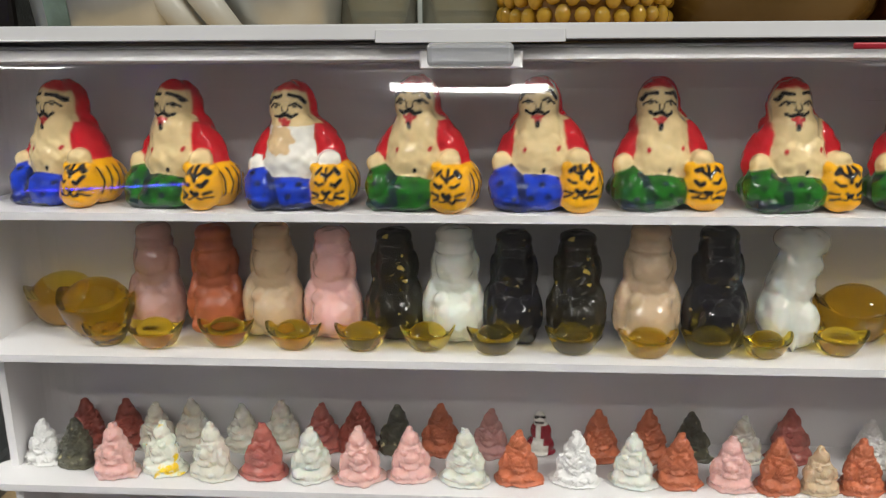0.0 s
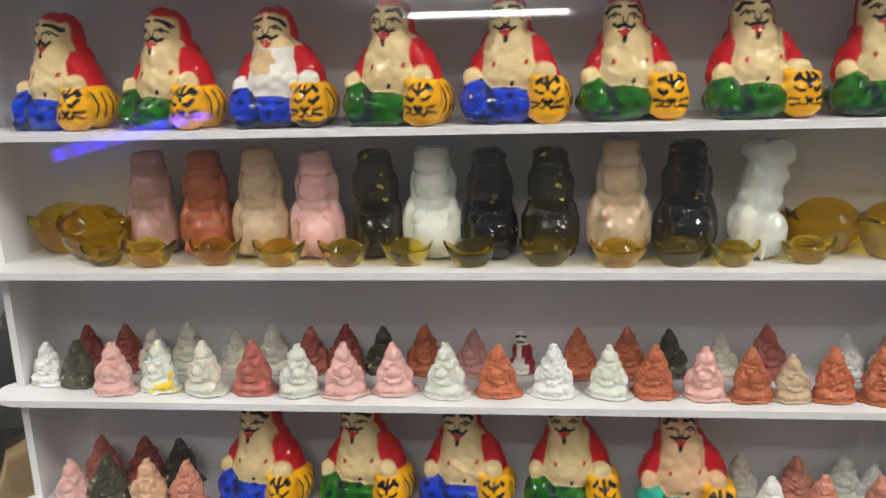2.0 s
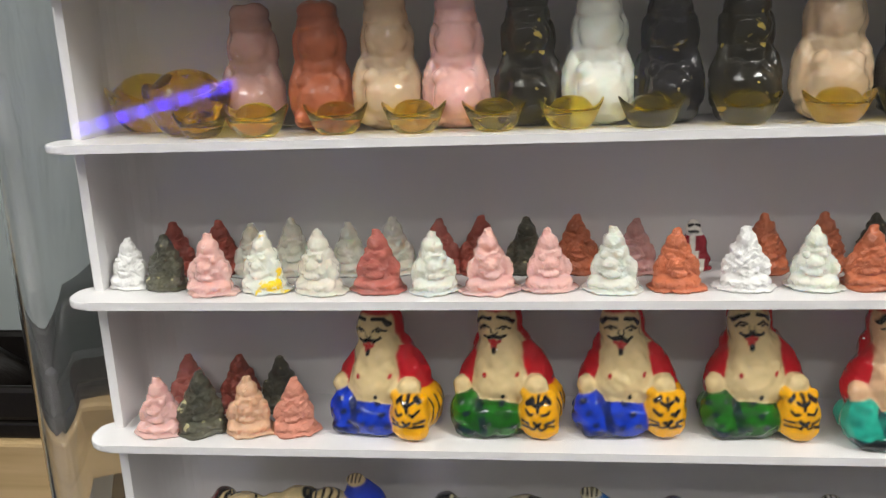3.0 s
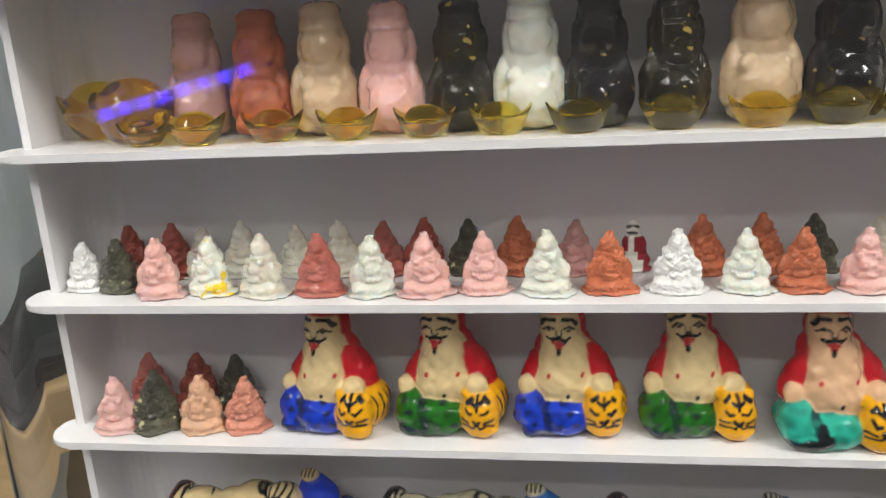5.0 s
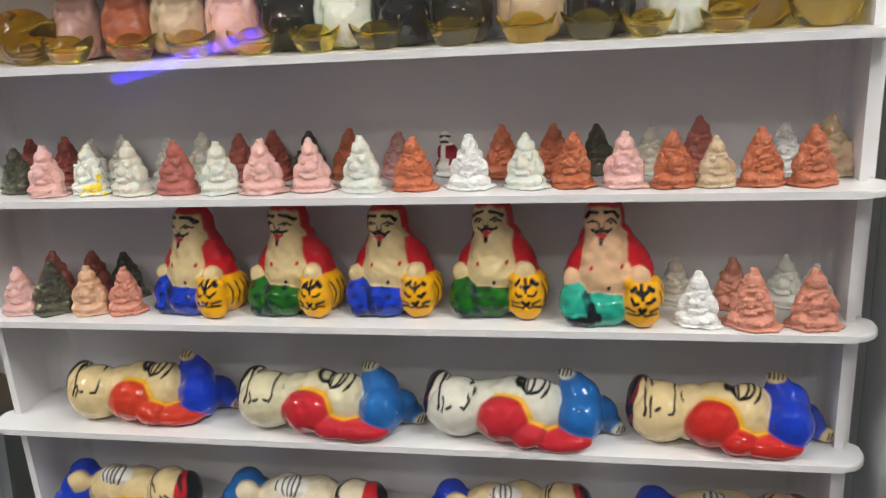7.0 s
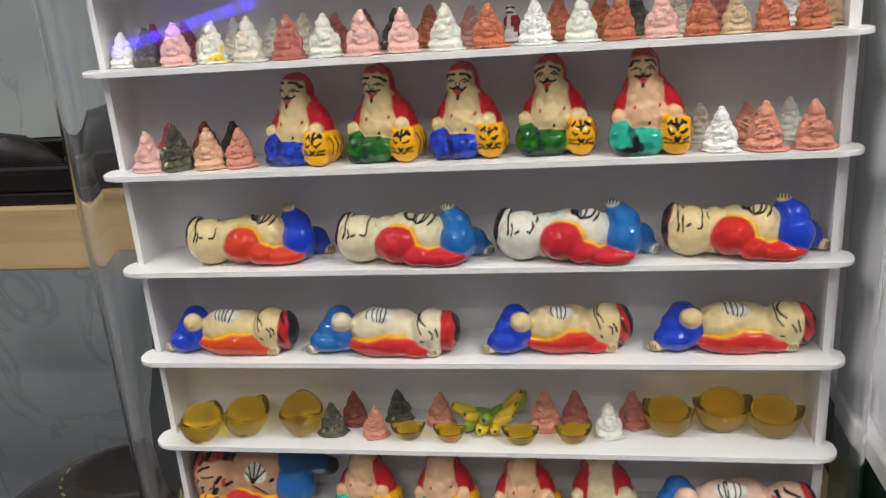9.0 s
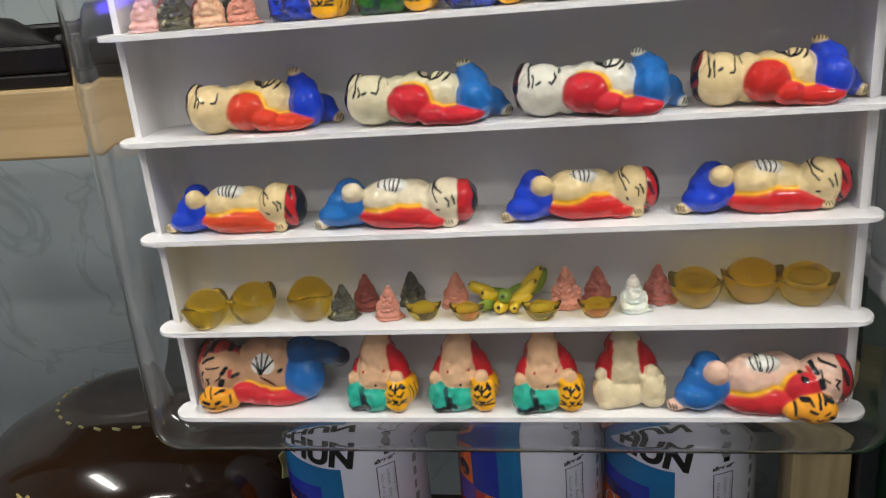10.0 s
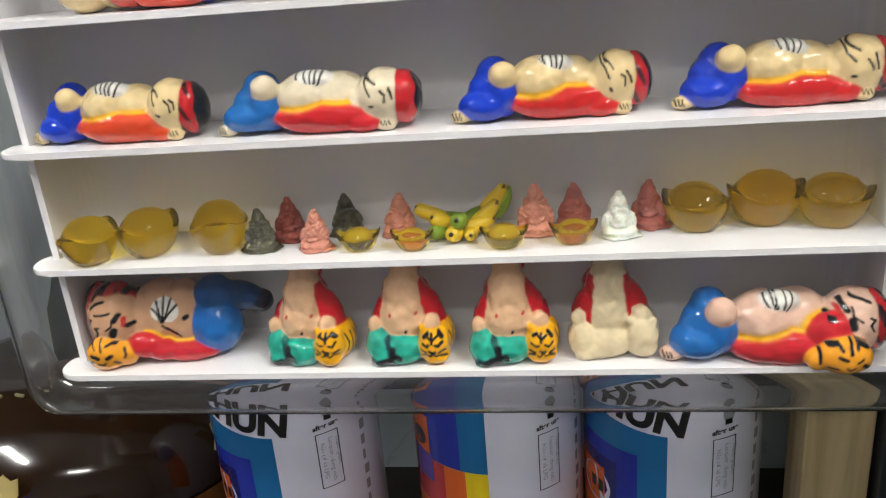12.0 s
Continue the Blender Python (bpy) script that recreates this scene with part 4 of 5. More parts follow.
outer, inner = tray_outline(0.0), tray_outline(0.0025)
case_part("tray", prism_bm(outer + inner[::-1], 1.1665, 1.5035), M["white_plastic"])
for sx, x in ((-1, XL + 0.0052), (1, XR - 0.0052)):
    x0, x1 = sorted((x + sx * 0.0003, x + sx * 0.0030))
    case_part("flange", box_bm(x0, x1, 0.2320, 0.2350, 1.1668, 1.5030, 0.0006), M["white_plastic"])
for n in range(1, 9):
    r = 0.0085
    out = arc(XL + r, YF + r, r, 180, 270) + arc(XR - r, YF + r, r, 270, 360)
    out += arc(XR - 0.0035, YF + 0.0115, 0.0030, 0, 90, 5) + [(XR - 0.0058, YF + 0.0150), (XR - 0.0070, YB - 0.004), (XR - 0.014, YB + 0.0004)]
    out += [(XL + 0.014, YB + 0.0004), (XL + 0.0070, YB - 0.004), (XL + 0.0058, YF + 0.0150)] + arc(XL + 0.0035, YF + 0.0115, 0.0030, 90, 180, 5)
    case_part("shelf", prism_bm(out, TOP(n) - 0.0022, TOP(n), 0.0005), M["white_plastic"])


def sloped_bm(x0, x1, y0, y1, z0, z1, lean, bevel):
    """A bar whose front face leans back towards its top."""
    bm = box_bm(x0, x1, y0, y1, z0, z1)
    for v in bm.verts:
        if v.co.z > 0.5 * (z0 + z1) and v.co.y < 0.5 * (y0 + y1):
            v.co.y += lean
    bmesh.ops.bevel(bm, geom=list(bm.edges), offset=bevel, segments=3, profile=0.5, affect="EDGES")
    return bm


case_part("top_wall", sloped_bm(XL + 0.0078, XR - 0.0078, 0.2155, YB - 0.0005, 1.4992, 1.5028, 0.0030, 0.0006), M["white_plastic"])
case_part("top_bar", sloped_bm(XL - 0.004, XR + 0.004, 0.2125, 0.2575, 1.5040, 1.5079, 0.0028, 0.0008), M["white_plastic"])
case_part("bar_tab", sloped_bm(-0.0280, 0.0180, 0.2116, 0.2148, 1.5034, 1.5066, 0.0019, 0.0003), M["white_plastic"])

def cover_ring(bm, inset_x, inset_z, y):
    """One closed ring of the cover: a rounded rectangle upright in x and z."""
    x0, x1, z0, z1, r = -0.1590 + inset_x, 0.1475 - inset_x, 1.1598 + inset_z, 1.5030 - inset_z, 0.0110
    pts = arc(x0 + r, z0 + r, r, 180, 270, 9) + arc(x1 - r, z0 + r, r, 270, 360, 9) + arc(x1 - r, z1 - r, r, 0, 90, 9) + arc(x0 + r, z1 - r, r, 90, 180, 9)
    return [bm.verts.new((x, y, z)) for x, z in pts]


bm = bmesh.new()
rings = [cover_ring(bm, 0, 0, 0.2510), cover_ring(bm, 0, 0, 0.2200)]
for k in range(10):  # wide rounding at the sides, tighter below
    th = radians(10 * k)
    rings.append(cover_ring(bm, 0.0120 * (1 - math.cos(th)), 0.0050 * (1 - math.cos(th)), 0.2030 + 0.0130 * (1 - math.sin(th))))
rings.append(cover_ring(bm, 0.0132, 0.0062, 0.2030))
for lo, hi in zip(rings, rings[1:]):
    for i in range(len(lo)):
        j = (i + 1) % len(lo)
        bm.faces.new((lo[i], lo[j], hi[j], hi[i]))
bm.faces.new(rings[-1])
bmesh.ops.recalc_face_normals(bm, faces=bm.faces)
for k in range(9):
    bmesh.ops.bisect_plane(bm, geom=bm.verts[:] + bm.edges[:] + bm.faces[:], plane_co=(0, 0, 1.466 + 0.003 * k), plane_no=(0, 0, 1))
for v in bm.verts:
    if v.co.z > 1.464:
        v.co.y += 0.0090 * ((v.co.z - 1.464) / 0.039) ** 2 * (0.2510 - v.co.y) / 0.048
cover = case_part("clear_cover", bm, M["clear_plastic"], "clear glossy plastic cover", True)
sol = cover.modifiers.new("wall", "SOLIDIFY")
sol.thickness, sol.offset = 0.0010, -1
cover.visible_shadow = False
bm = box_bm(-0.0145, 0.0054, 0.1998, 0.2028, 1.4982, 1.5036, 0.0012, 3)
case_part("latch", bm, M["latch_plastic"], "frosted clear latch tab")
# thin red strip modelled in place of a red reflection in the cover
case_part("reflection_strip", box_bm(0.0850, 0.1400, 0.2112, 0.2122, 1.5014, 1.5029, 0.0004), M["reflection_red"], "red strip standing in for a reflection in the cover")
case_part("latch_notch", box_bm(-0.0175, 0.0080, 0.2150, 0.2164, 1.4970, 1.5010, 0.0006), M["white_plastic"])

# ---- figures on the shelves ----
count = [0]


def stand(name, me, n, x, yfront, half, label, category, group, size=1.0, rz=0.0, material=None, tilt=0.0, zs=1.0):
    ob = new(name, me)
    ob.matrix_basis = pose(x, yfront + half, TOP(n) + 0.00005, tilt, 0, rz)
    ob.scale = (size, size, size * zs)
    if material:
        ob.material_slots[0].link = "OBJECT"
        ob.material_slots[0].material = material
    tagged(ob, label, category, group)
    count[0] += 1
    return ob


SEATS = [  # shelf, x, front y, trousers, turn, height factor
    (1, -0.1190, 0.2215, "blue", -16, 0.97), (1, -0.0845, 0.2190, "green", -13, 0.97), (1, -0.0515, 0.2180, "chipped", 0, 0.96), (1, -0.0178, 0.2170, "green", -10, 1.0),
    (1, 0.0150, 0.2180, "blue", -3, 1.0), (1, 0.0470, 0.2200, "green", 2, 0.98), (1, 0.0815, 0.2190, "green", 3, 0.97), (1, 0.1150, 0.2200, "green", 0, 1.0),
    (4, -0.0675, 0.2215, "blue", -12, 1.02), (4, -0.0340, 0.2220, "green", -5, 1.05), (4, -0.0010, 0.2230, "blue", -2, 1.03), (4, 0.0325, 0.2230, "green", -2, 1.06), (4, 0.0668, 0.2180, "teal", -2, 1.09),
    (8, -0.0570, 0.2190, "teal", -6, 1.1), (8, -0.0210, 0.2190, "teal", 0, 1.1), (8, 0.0150, 0.2180, "teal", 4, 1.1), (8, 0.0490, 0.2215, "bare", 2, 1.08)]
CLOTH = dict(blue=BLUE, green=GREEN, teal=TEAL, chipped=BLUE, bare=CREAM)
for i, (n, x, y, kind, turn, tall) in enumerate(SEATS):
    flesh = PEACH if kind == "teal" else (0.70, 0.58, 0.37) if kind == "bare" else CREAM
    me = seated_mesh(CLOTH[kind], 11 + i, flesh, kind == "chipped", kind == "bare", tall, n == 8)
    lab = {"blue": "glossy seated figurine, red coat, blue trousers, yellow tiger", "green": "glossy seated figurine, red coat, green trousers, yellow tiger",
           "teal": "seated figurine, red coat, teal trousers, yellow tiger, on white shelf", "chipped": "chipped seated figurine, white flaking chest, blue trousers, tiger",
           "bare": "unfinished cream seated figurine with red painted sleeves"}[kind]
    stand("seated_figurine", me, n, x, y, 0.0125, lab, "figurine", "seated painted figurines", 1.0, turn)

LIES = [  # shelf, x, front y, table, head to the right, trousers, skin, red, tiger, dark crown, length, turn, big
    (5, -0.0930, 0.2195, LYING, False, BLUE, CREAM, (0.60, 0.045, 0.02), False, True, 0.97, 5, 1.0), (5, -0.0265, 0.2165, LYING, False, SKYBLUE, (0.66, 0.60, 0.40), (0.52, 0.018, 0.03), False, True, 1.02, -2, 1.0),
    (5, 0.0385, 0.2160, LYING, False, SKYBLUE, (0.68, 0.66, 0.56), (0.52, 0.018, 0.03), False, True, 1.02, -3, 1.0), (5, 0.1015, 0.2165, LYING, False, BLUE, CREAM, (0.56, 0.02, 0.015), False, True, 0.97, -4, 1.0),
    (6, -0.1110, 0.2190, LYING_B, True, BLUE, CREAM, (0.62, 0.06, 0.02), False, True, 0.98, 0, 1.0), (6, -0.0430, 0.2180, LYING_B, True, SKYBLUE, (0.72, 0.62, 0.44), (0.54, 0.018, 0.025), False, False, 1.08, 0, 1.0),
    (6, 0.0305, 0.2200, LYING_B, True, BLUE, CREAM, (0.56, 0.02, 0.02), False, True, 1.0, 6, 1.0), (6, 0.0990, 0.2215, LYING_B, True, BLUE, CREAM, (0.54, 0.018, 0.02), False, True, 1.04, 3, 1.0),
    (8, -0.1080, 0.2200, LYING, False, SKYBLUE, TAN, (0.54, 0.02, 0.03), True, True, 1.12, 4, 1.45), (8, 0.1000, 0.2110, LYING_B, True, SKYBLUE, (0.72, 0.47, 0.36), (0.54, 0.02, 0.03), True, True, 1.16, 2, 1.22)]
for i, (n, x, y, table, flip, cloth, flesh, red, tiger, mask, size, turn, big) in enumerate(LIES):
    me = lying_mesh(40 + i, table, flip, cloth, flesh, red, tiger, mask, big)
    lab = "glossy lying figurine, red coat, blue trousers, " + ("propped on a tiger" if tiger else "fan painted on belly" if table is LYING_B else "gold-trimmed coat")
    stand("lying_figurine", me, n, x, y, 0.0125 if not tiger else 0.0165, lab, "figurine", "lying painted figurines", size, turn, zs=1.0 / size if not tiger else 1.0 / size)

TALL = [(-0.1000, 0.2340, "pale_pink", "dusty pale pink"), (-0.0815, 0.2325, "terracotta", "terracotta red"), (-0.0635, 0.2310, "beige_resin", "glossy beige"), (-0.0455, 0.2300, "pink_resin", "glossy pink"),
        (-0.0275, 0.2300, "olive_glitter", "dark olive gold-flecked"), (-0.0100, 0.2290, "white_resin", "glossy white"), (0.0070, 0.2285, "black_glitter", "glossy black"),
        (0.0250, 0.2285, "olive_glitter", "dark olive gold-flecked"), (0.0450, 0.2275, "beige_resin", "glossy beige"), (0.0640, 0.2275, "black_glitter", "glossy black"), (0.0840, 0.2280, "white_resin", "milky white")]
for i, (x, y, m, word) in enumerate(TALL):
    stand("standing_figurine", HUNCHED if i == 10 else TALLS[i % 3], 2, x, y, 0.0068, word + " resin standing figurine with a flat hat", "figurine", "standing resin figurines", 1.0 + 0.03 * (i % 3 == 2) + (0.05 if i > 7 else 0),
          (-4, 6, 3, -3, 8, 0, -6, 4, 0, 5, 6)[i], M[m], zs=1.0)

SMALL = [(2, -0.1105, 0.2220, 0.84, 8), (2, -0.0955, 0.2210, 1.04, -4), (2, -0.0755, 0.2230, 1.0, 3), (2, -0.0555, 0.2215, 1.0, -3), (2, -0.0358, 0.2215, 0.97, 0), (2, -0.0172, 0.2220, 0.97, 4), (2, 0.0018, 0.2205, 0.98, 3),
         (2, 0.0238, 0.2215, 1.0, 0), (2, 0.0440, 0.2200, 1.0, -2), (2, 0.0612, 0.2210, 1.0, -3), (2, 0.0762, 0.2205, 0.9, 10), (2, 0.0968, 0.2235, 0.95, -6),
         (7, -0.0350, 0.2230, 0.95, 5), (7, -0.0165, 0.2220, 0.9, -5), (7, 0.0140, 0.2210, 0.98, 3), (7, 0.0362, 0.2230, 0.98, 8)]
for n, x, y, s, turn in SMALL:
    stand("gold_ingot", INGOT, n, x, y, 0.0045, "small clear yellow resin boat-shaped ingot", "ingot", "small resin ingots", s, turn)
BIG = [(2, -0.1320, 0.2370, 0.92, 24), (2, -0.1170, 0.2275, 0.98, -8), (2, 0.0915, 0.2360, 0.7, 60), (2, 0.1060, 0.2330, 0.92, -14), (2, 0.1225, 0.2270, 0.92, 35),
       (7, -0.1295, 0.2170, 0.92, 78), (7, -0.1105, 0.2230, 0.94, 62), (7, -0.0850, 0.2250, 1.0, 105), (7, 0.0760, 0.2290, 0.9, -25), (7, 0.0985, 0.2330, 1.0, 6), (7, 0.1185, 0.2290, 0.96, -14)]
for n, x, y, s, turn in BIG:
    stand("large_gold_ingot", BIG_INGOT, n, x, y, 0.0080, "large translucent amber resin ingot", "ingot", "large resin ingots", s, turn)

W = dict(plaster=("plaster", "matt white plaster"), dark=("dark_glitter", "dark glittering resin"), pink=("pink_resin", "glossy pink resin"), yel=("yellow_spot", "white resin with yellow spots"),
         clear=("clear_resin", "pale clear resin"), red=("red_resin", "translucent red resin"), white=("white_resin", "glossy milky white resin"), terra=("terracotta", "orange terracotta"),
         beige=("beige_resin", "glossy beige resin"), dkred=("dark_red", "dark red clay"), pclear=("pink_clear", "clear pink resin"), peach=("peach_resin", "peach resin"), salmon=("salmon", "salmon pink clay"))
MINI = [
    (3, -0.1375, 0.2275, "plaster", 0.88), (3, -0.1265, 0.2260, "dark", 0.95), (3, -0.1120, 0.2205, "pink", 1.04), (3, -0.0980, 0.2230, "yel", 1.02), (3, -0.0825, 0.2210, "clear", 1.06), (3, -0.0670, 0.2220, "red", 1.06),
    (3, -0.0525, 0.2210, "white", 1.02), (3, -0.0380, 0.2205, "pink", 1.06), (3, -0.0230, 0.2225, "pink", 1.02), (3, -0.0065, 0.2210, "white", 1.07), (3, 0.0090, 0.2225, "terra", 1.0), (3, 0.0260, 0.2225, "plaster", 1.02),
    (3, 0.0425, 0.2225, "white", 1.0), (3, 0.0560, 0.2230, "terra", 1.0), (3, 0.0705, 0.2220, "pink", 1.0), (3, 0.0835, 0.2215, "terra", 1.0), (3, 0.0950, 0.2215, "beige", 0.88), (3, 0.1070, 0.2220, "terra", 1.0),
    (3, 0.1205, 0.2215, "terra", 1.02), (3, 0.1275, 0.2325, "beige", 1.1), (3, 0.1160, 0.2380, "plaster", 0.9),
    (3, -0.1290, 0.2380, "dkred", 1.0), (3, -0.1155, 0.2380, "dkred", 1.0), (3, -0.1060, 0.2380, "clear", 0.95), (3, -0.0945, 0.2385, "clear", 1.02), (3, -0.0780, 0.2385, "clear", 0.95), (3, -0.0655, 0.2385, "clear", 1.02),
    (3, -0.0525, 0.2385, "red", 0.98), (3, -0.0410, 0.2385, "dkred", 1.02), (3, -0.0285, 0.2385, "dark", 0.98), (3, -0.0150, 0.2385, "terra", 1.02), (3, 0.0010, 0.2385, "pclear", 0.94), (3, 0.0340, 0.2370, "terra", 1.0),
    (3, 0.0495, 0.2380, "terra", 1.0), (3, 0.0625, 0.2385, "dark", 0.96), (3, 0.0785, 0.2385, "clear", 0.9), (3, 0.0925, 0.2385, "red", 1.05),
    (4, -0.1315, 0.2210, "pink", 1.05), (4, -0.1200, 0.2220, "dark", 1.12), (4, -0.1290, 0.2370, "red", 1.06), (4, -0.1135, 0.2370, "dkred", 1.06), (4, -0.1010, 0.2370, "dark", 1.04), (4, -0.1060, 0.2220, "peach", 1.05),
    (4, -0.0930, 0.2230, "salmon", 1.0), (4, 0.0915, 0.2200, "plaster", 1.02), (4, 0.0865, 0.2375, "clear", 0.95), (4, 0.1030, 0.2345, "salmon", 0.98), (4, 0.1065, 0.2185, "salmon", 1.1), (4, 0.1185, 0.2360, "white", 1.0),
    (4, 0.1230, 0.2190, "salmon", 1.1), (4, 0.1262, 0.2330, "plaster", 0.90),
    (7, -0.0700, 0.2260, "dark", 0.95), (7, -0.0620, 0.2350, "dkred", 0.98), (7, -0.0500, 0.2250, "salmon", 0.9), (7, -0.0425, 0.2385, "dark", 0.95), (7, -0.0225, 0.2350, "salmon", 0.98), (7, 0.0240, 0.2325, "salmon", 1.1),
    (7, 0.0370, 0.2365, "red", 1.02), (7, 0.0510, 0.2275, "white", 0.98), (7, 0.0615, 0.2360, "red", 1.02)]
rs = random.Random(4)
for i, (n, x, y, key, s) in enumerate(MINI):
    m, words = W[key]
    cast = MINIS[i % 5] if key in ("plaster", "terra", "dkred", "salmon", "dark") else SMOOTH_MINIS[i % 4]
    stand("small_figurine", cast, n, x, y, 0.0052 * s, words + " small seated figurine", "figurine", "small cast figurines", s * 1.08, rs.uniform(-22, 22), M[m])
stand("small_figurine", PAINTED_MINI, 3, 0.0165, 0.2390, 0.005, "small white figurine in a dark red painted robe", "figurine", "small cast figurines", 1.0, -10)


# ---- toy bananas ----
def banana_bm(length, r, bend, seg=10, n=9):
    bm = bmesh.new()
    rings = []
    for k in range(n):
        t = k / (n - 1)
        a = bend * (t - 0.5)
        R = length / bend
        c = Vector((R * math.sin(a), 0, R * (1 - math.cos(a))))
        rad = r * (0.35 + 0.65 * math.sin(math.pi * min(max(t * 0.86 + 0.1, 0), 1)) ** 0.6)
        nx, nz = -math.sin(a), math.cos(a)
        rings.append([bm.verts.new((c.x + nx * rad * math.cos(6.2832 * i / seg), rad * math.sin(6.2832 * i / seg), c.z + nz * rad * math.cos(6.2832 * i / seg))) for i in range(seg)])
    for a, b in zip(rings, rings[1:]):
        for i in range(seg):
            bm.faces.new((a[i], a[(i + 1) % seg], b[(i + 1) % seg], b[i]))
    bm.faces.new(rings[0][::-1])
    bm.faces.new(rings[-1])
    return bm


bunch = tagged(empty("toy_banana_bunch", -0.001, 0.2400, TOP(7)), "miniature bunch of spotted green and yellow bananas", "toy fruit")
BANANAS = [  # place, turn, colour, length, radius
    (-0.0105, -0.002, 0.0082, 0, 22, 8, "banana_yellow", 0.0110, 0.0027), (-0.0060, -0.004, 0.0056, 0, 24, 35, "banana_yellow", 0.0100, 0.0028), (-0.0072, -0.006, 0.0030, 0, 4, 50, "banana_green", 0.0090, 0.0027),
    (-0.0002, -0.007, 0.0070, 0, 12, 82, "banana_green", 0.0090, 0.0030), (-0.0018, -0.008, 0.0030, 0, 6, 78, "banana_yellow", 0.0090, 0.0030), (0.0034, -0.008, 0.0026, 0, 4, 96, "banana_yellow", 0.0080, 0.0024),
    (0.0060, -0.004, 0.0044, 0, -12, 20, "banana_yellow", 0.0110, 0.0028), (0.0085, -0.002, 0.0074, 0, -40, 10, "banana_yellow", 0.0120, 0.0027), (0.0115, 0.001, 0.0118, 0, -46, 5, "banana_yellow", 0.0115, 0.0026),
    (0.0140, 0.002, 0.0100, 0, -64, 10, "banana_green", 0.0115, 0.0027), (-0.0030, 0.001, 0.0048, 0, 14, 20, "banana_green", 0.0100, 0.0027), (0.0030, 0.001, 0.0052, 0, -20, 30, "banana_green", 0.0100, 0.0027)]
for k, (x, y, z, rx, ry, rz, colour, long, thick) in enumerate(BANANAS):
    b = part("banana", banana_bm(long, thick, 0.55), M[colour], bunch, smooth=True)
    b.matrix_basis = pose(x, y, z, rx, ry, rz)
    tip = part("banana_tip", lathe_bm([(0, -0.0004), (thick * 0.30, -0.0003), (thick * 0.26, 0.0003), (0, 0.0005)], 8), M["dark_thing"], b, "dark dried tip", True)
    tip.matrix_basis = pose(-0.5 * long * 0.985, 0, long * 0.068, 0, -74, 0)

# ---- boards, wall and room ----
def structure(name, bm, m, label="", smooth=False):
    ob = part(name, bm, M[m], None, label, smooth)
    return tagged(ob, label or name.replace("_", " "), "", "", "structure")


structure("shelf_board_1", box_bm(-0.1560, 0.28, 0.2590, 0.4380, 1.4660, 1.4990, 0.0015), "board", "pale pine shelf board behind the case")
structure("shelf_board_2", box_bm(-1.0, -0.1450, 0.2600, 0.3050, 1.2810, 1.3130, 0.0015), "board", "pale pine shelf board with open grain")
# the lower board is near black, which keeps the gaps between the cans dark
structure("shelf_board_3", box_bm(-1.0, 0.9, 0.2620, 0.4380, 0.9400, 0.9700, 0.0015), "dark_thing", "near-black lower shelf board")
structure("wall_north", box_bm(-1.6, 1.6, 0.4400, 0.5200, 0.0, 2.6), "marble", "grey green marble-patterned wall panel")
structure("wall_south", box_bm(-1.6, 1.6, -1.5, -1.42, 0.0, 2.6), "room", "plain painted wall")
structure("wall_west", box_bm(-1.68, -1.6, -1.42, 0.44, 0.0, 2.6), "room", "plain painted wall")
structure("wall_east", box_bm(1.6, 1.68, -1.42, 0.44, 0.0, 2.6), "room", "plain painted wall")
structure("ceiling", box_bm(-1.6, 1.6, -1.42, 0.44, 2.6, 2.66), "room", "plain ceiling")
structure("floor", box_bm(-1.6, 1.6, -1.42, 0.44, -0.06, 0.0), "floor", "grey shop floor")
structure("shelf_post_1", box_bm(0.1290, 0.1560, 0.2750, 0.2990, 0.0, 1.1640, 0.001), "post", "worn pale wooden upright")
structure("shelf_post_2", box_bm(0.1575, 0.1665, 0.2700, 0.3000, 0.0, 1.1640, 0.001), "dark_metal", "dark steel shelf upright")


# ---- spray cans ----
CR = 0.0385


def wrap_bm(a0, a1, z0, z1, off=0.00012, slope=0.0, n=0):
    """A printed patch on a can, from angle a0 to a1 (degrees, 0 faces the viewer, positive to the right)."""
    bm = bmesh.new()
    n = n or max(2, int(abs(a1 - a0) / 5))
    r = CR + off
    lo, hi = [], []
    for i in range(n + 1):
        t = i / n
        a = radians(a0 + (a1 - a0) * t)
        p = (r * math.sin(a), -r * math.cos(a))
        lo.append(bm.verts.new((*p, z0)))
        hi.append(bm.verts.new((*p, z1 + slope * t)))
    for i in range(n):
        bm.faces.new((lo[i], lo[i + 1], hi[i + 1], hi[i]))
    return bm


def wrap_disc(a, z, ra, rz, off, seg=28):
    bm = bmesh.new()
    r = CR + off
    vs = []
    for i in range(seg):
        t = 2 * math.pi * i / seg
        b = radians(a) + ra * math.cos(t) / r
        vs.append(bm.verts.new((r * math.sin(b), -r * math.cos(b), z + rz * math.sin(t))))
    bm.faces.new(vs)
    return bm


def wrap_text(name, body, size, a, z, material, parent, turn=0.0, bold=0.0, shear=0.0):
    cu = bpy.data.curves.new(name, "FONT")
    cu.body, cu.size, cu.align_x, cu.offset, cu.shear = body, size, "CENTER", bold, shear
    ob = new(name, cu)
    dg = bpy.context.evaluated_depsgraph_get()
    me = bpy.data.meshes.new_from_object(ob.evaluated_get(dg))
    bpy.data.objects.remove(ob)
    bm = bmesh.new()
    bm.from_mesh(me)
    bpy.data.meshes.remove(me)
    c, s = math.cos(radians(turn)), math.sin(radians(turn))
    r = CR + 0.00035
    for v in bm.verts:
        u, w = v.co.x * c - v.co.y * s, v.co.x * s + v.co.y * c
        b = radians(a) + u / r
        v.co = Vector((r * math.sin(b), -r * math.cos(b), z + w))
    return part(name, bm, M[material], parent)


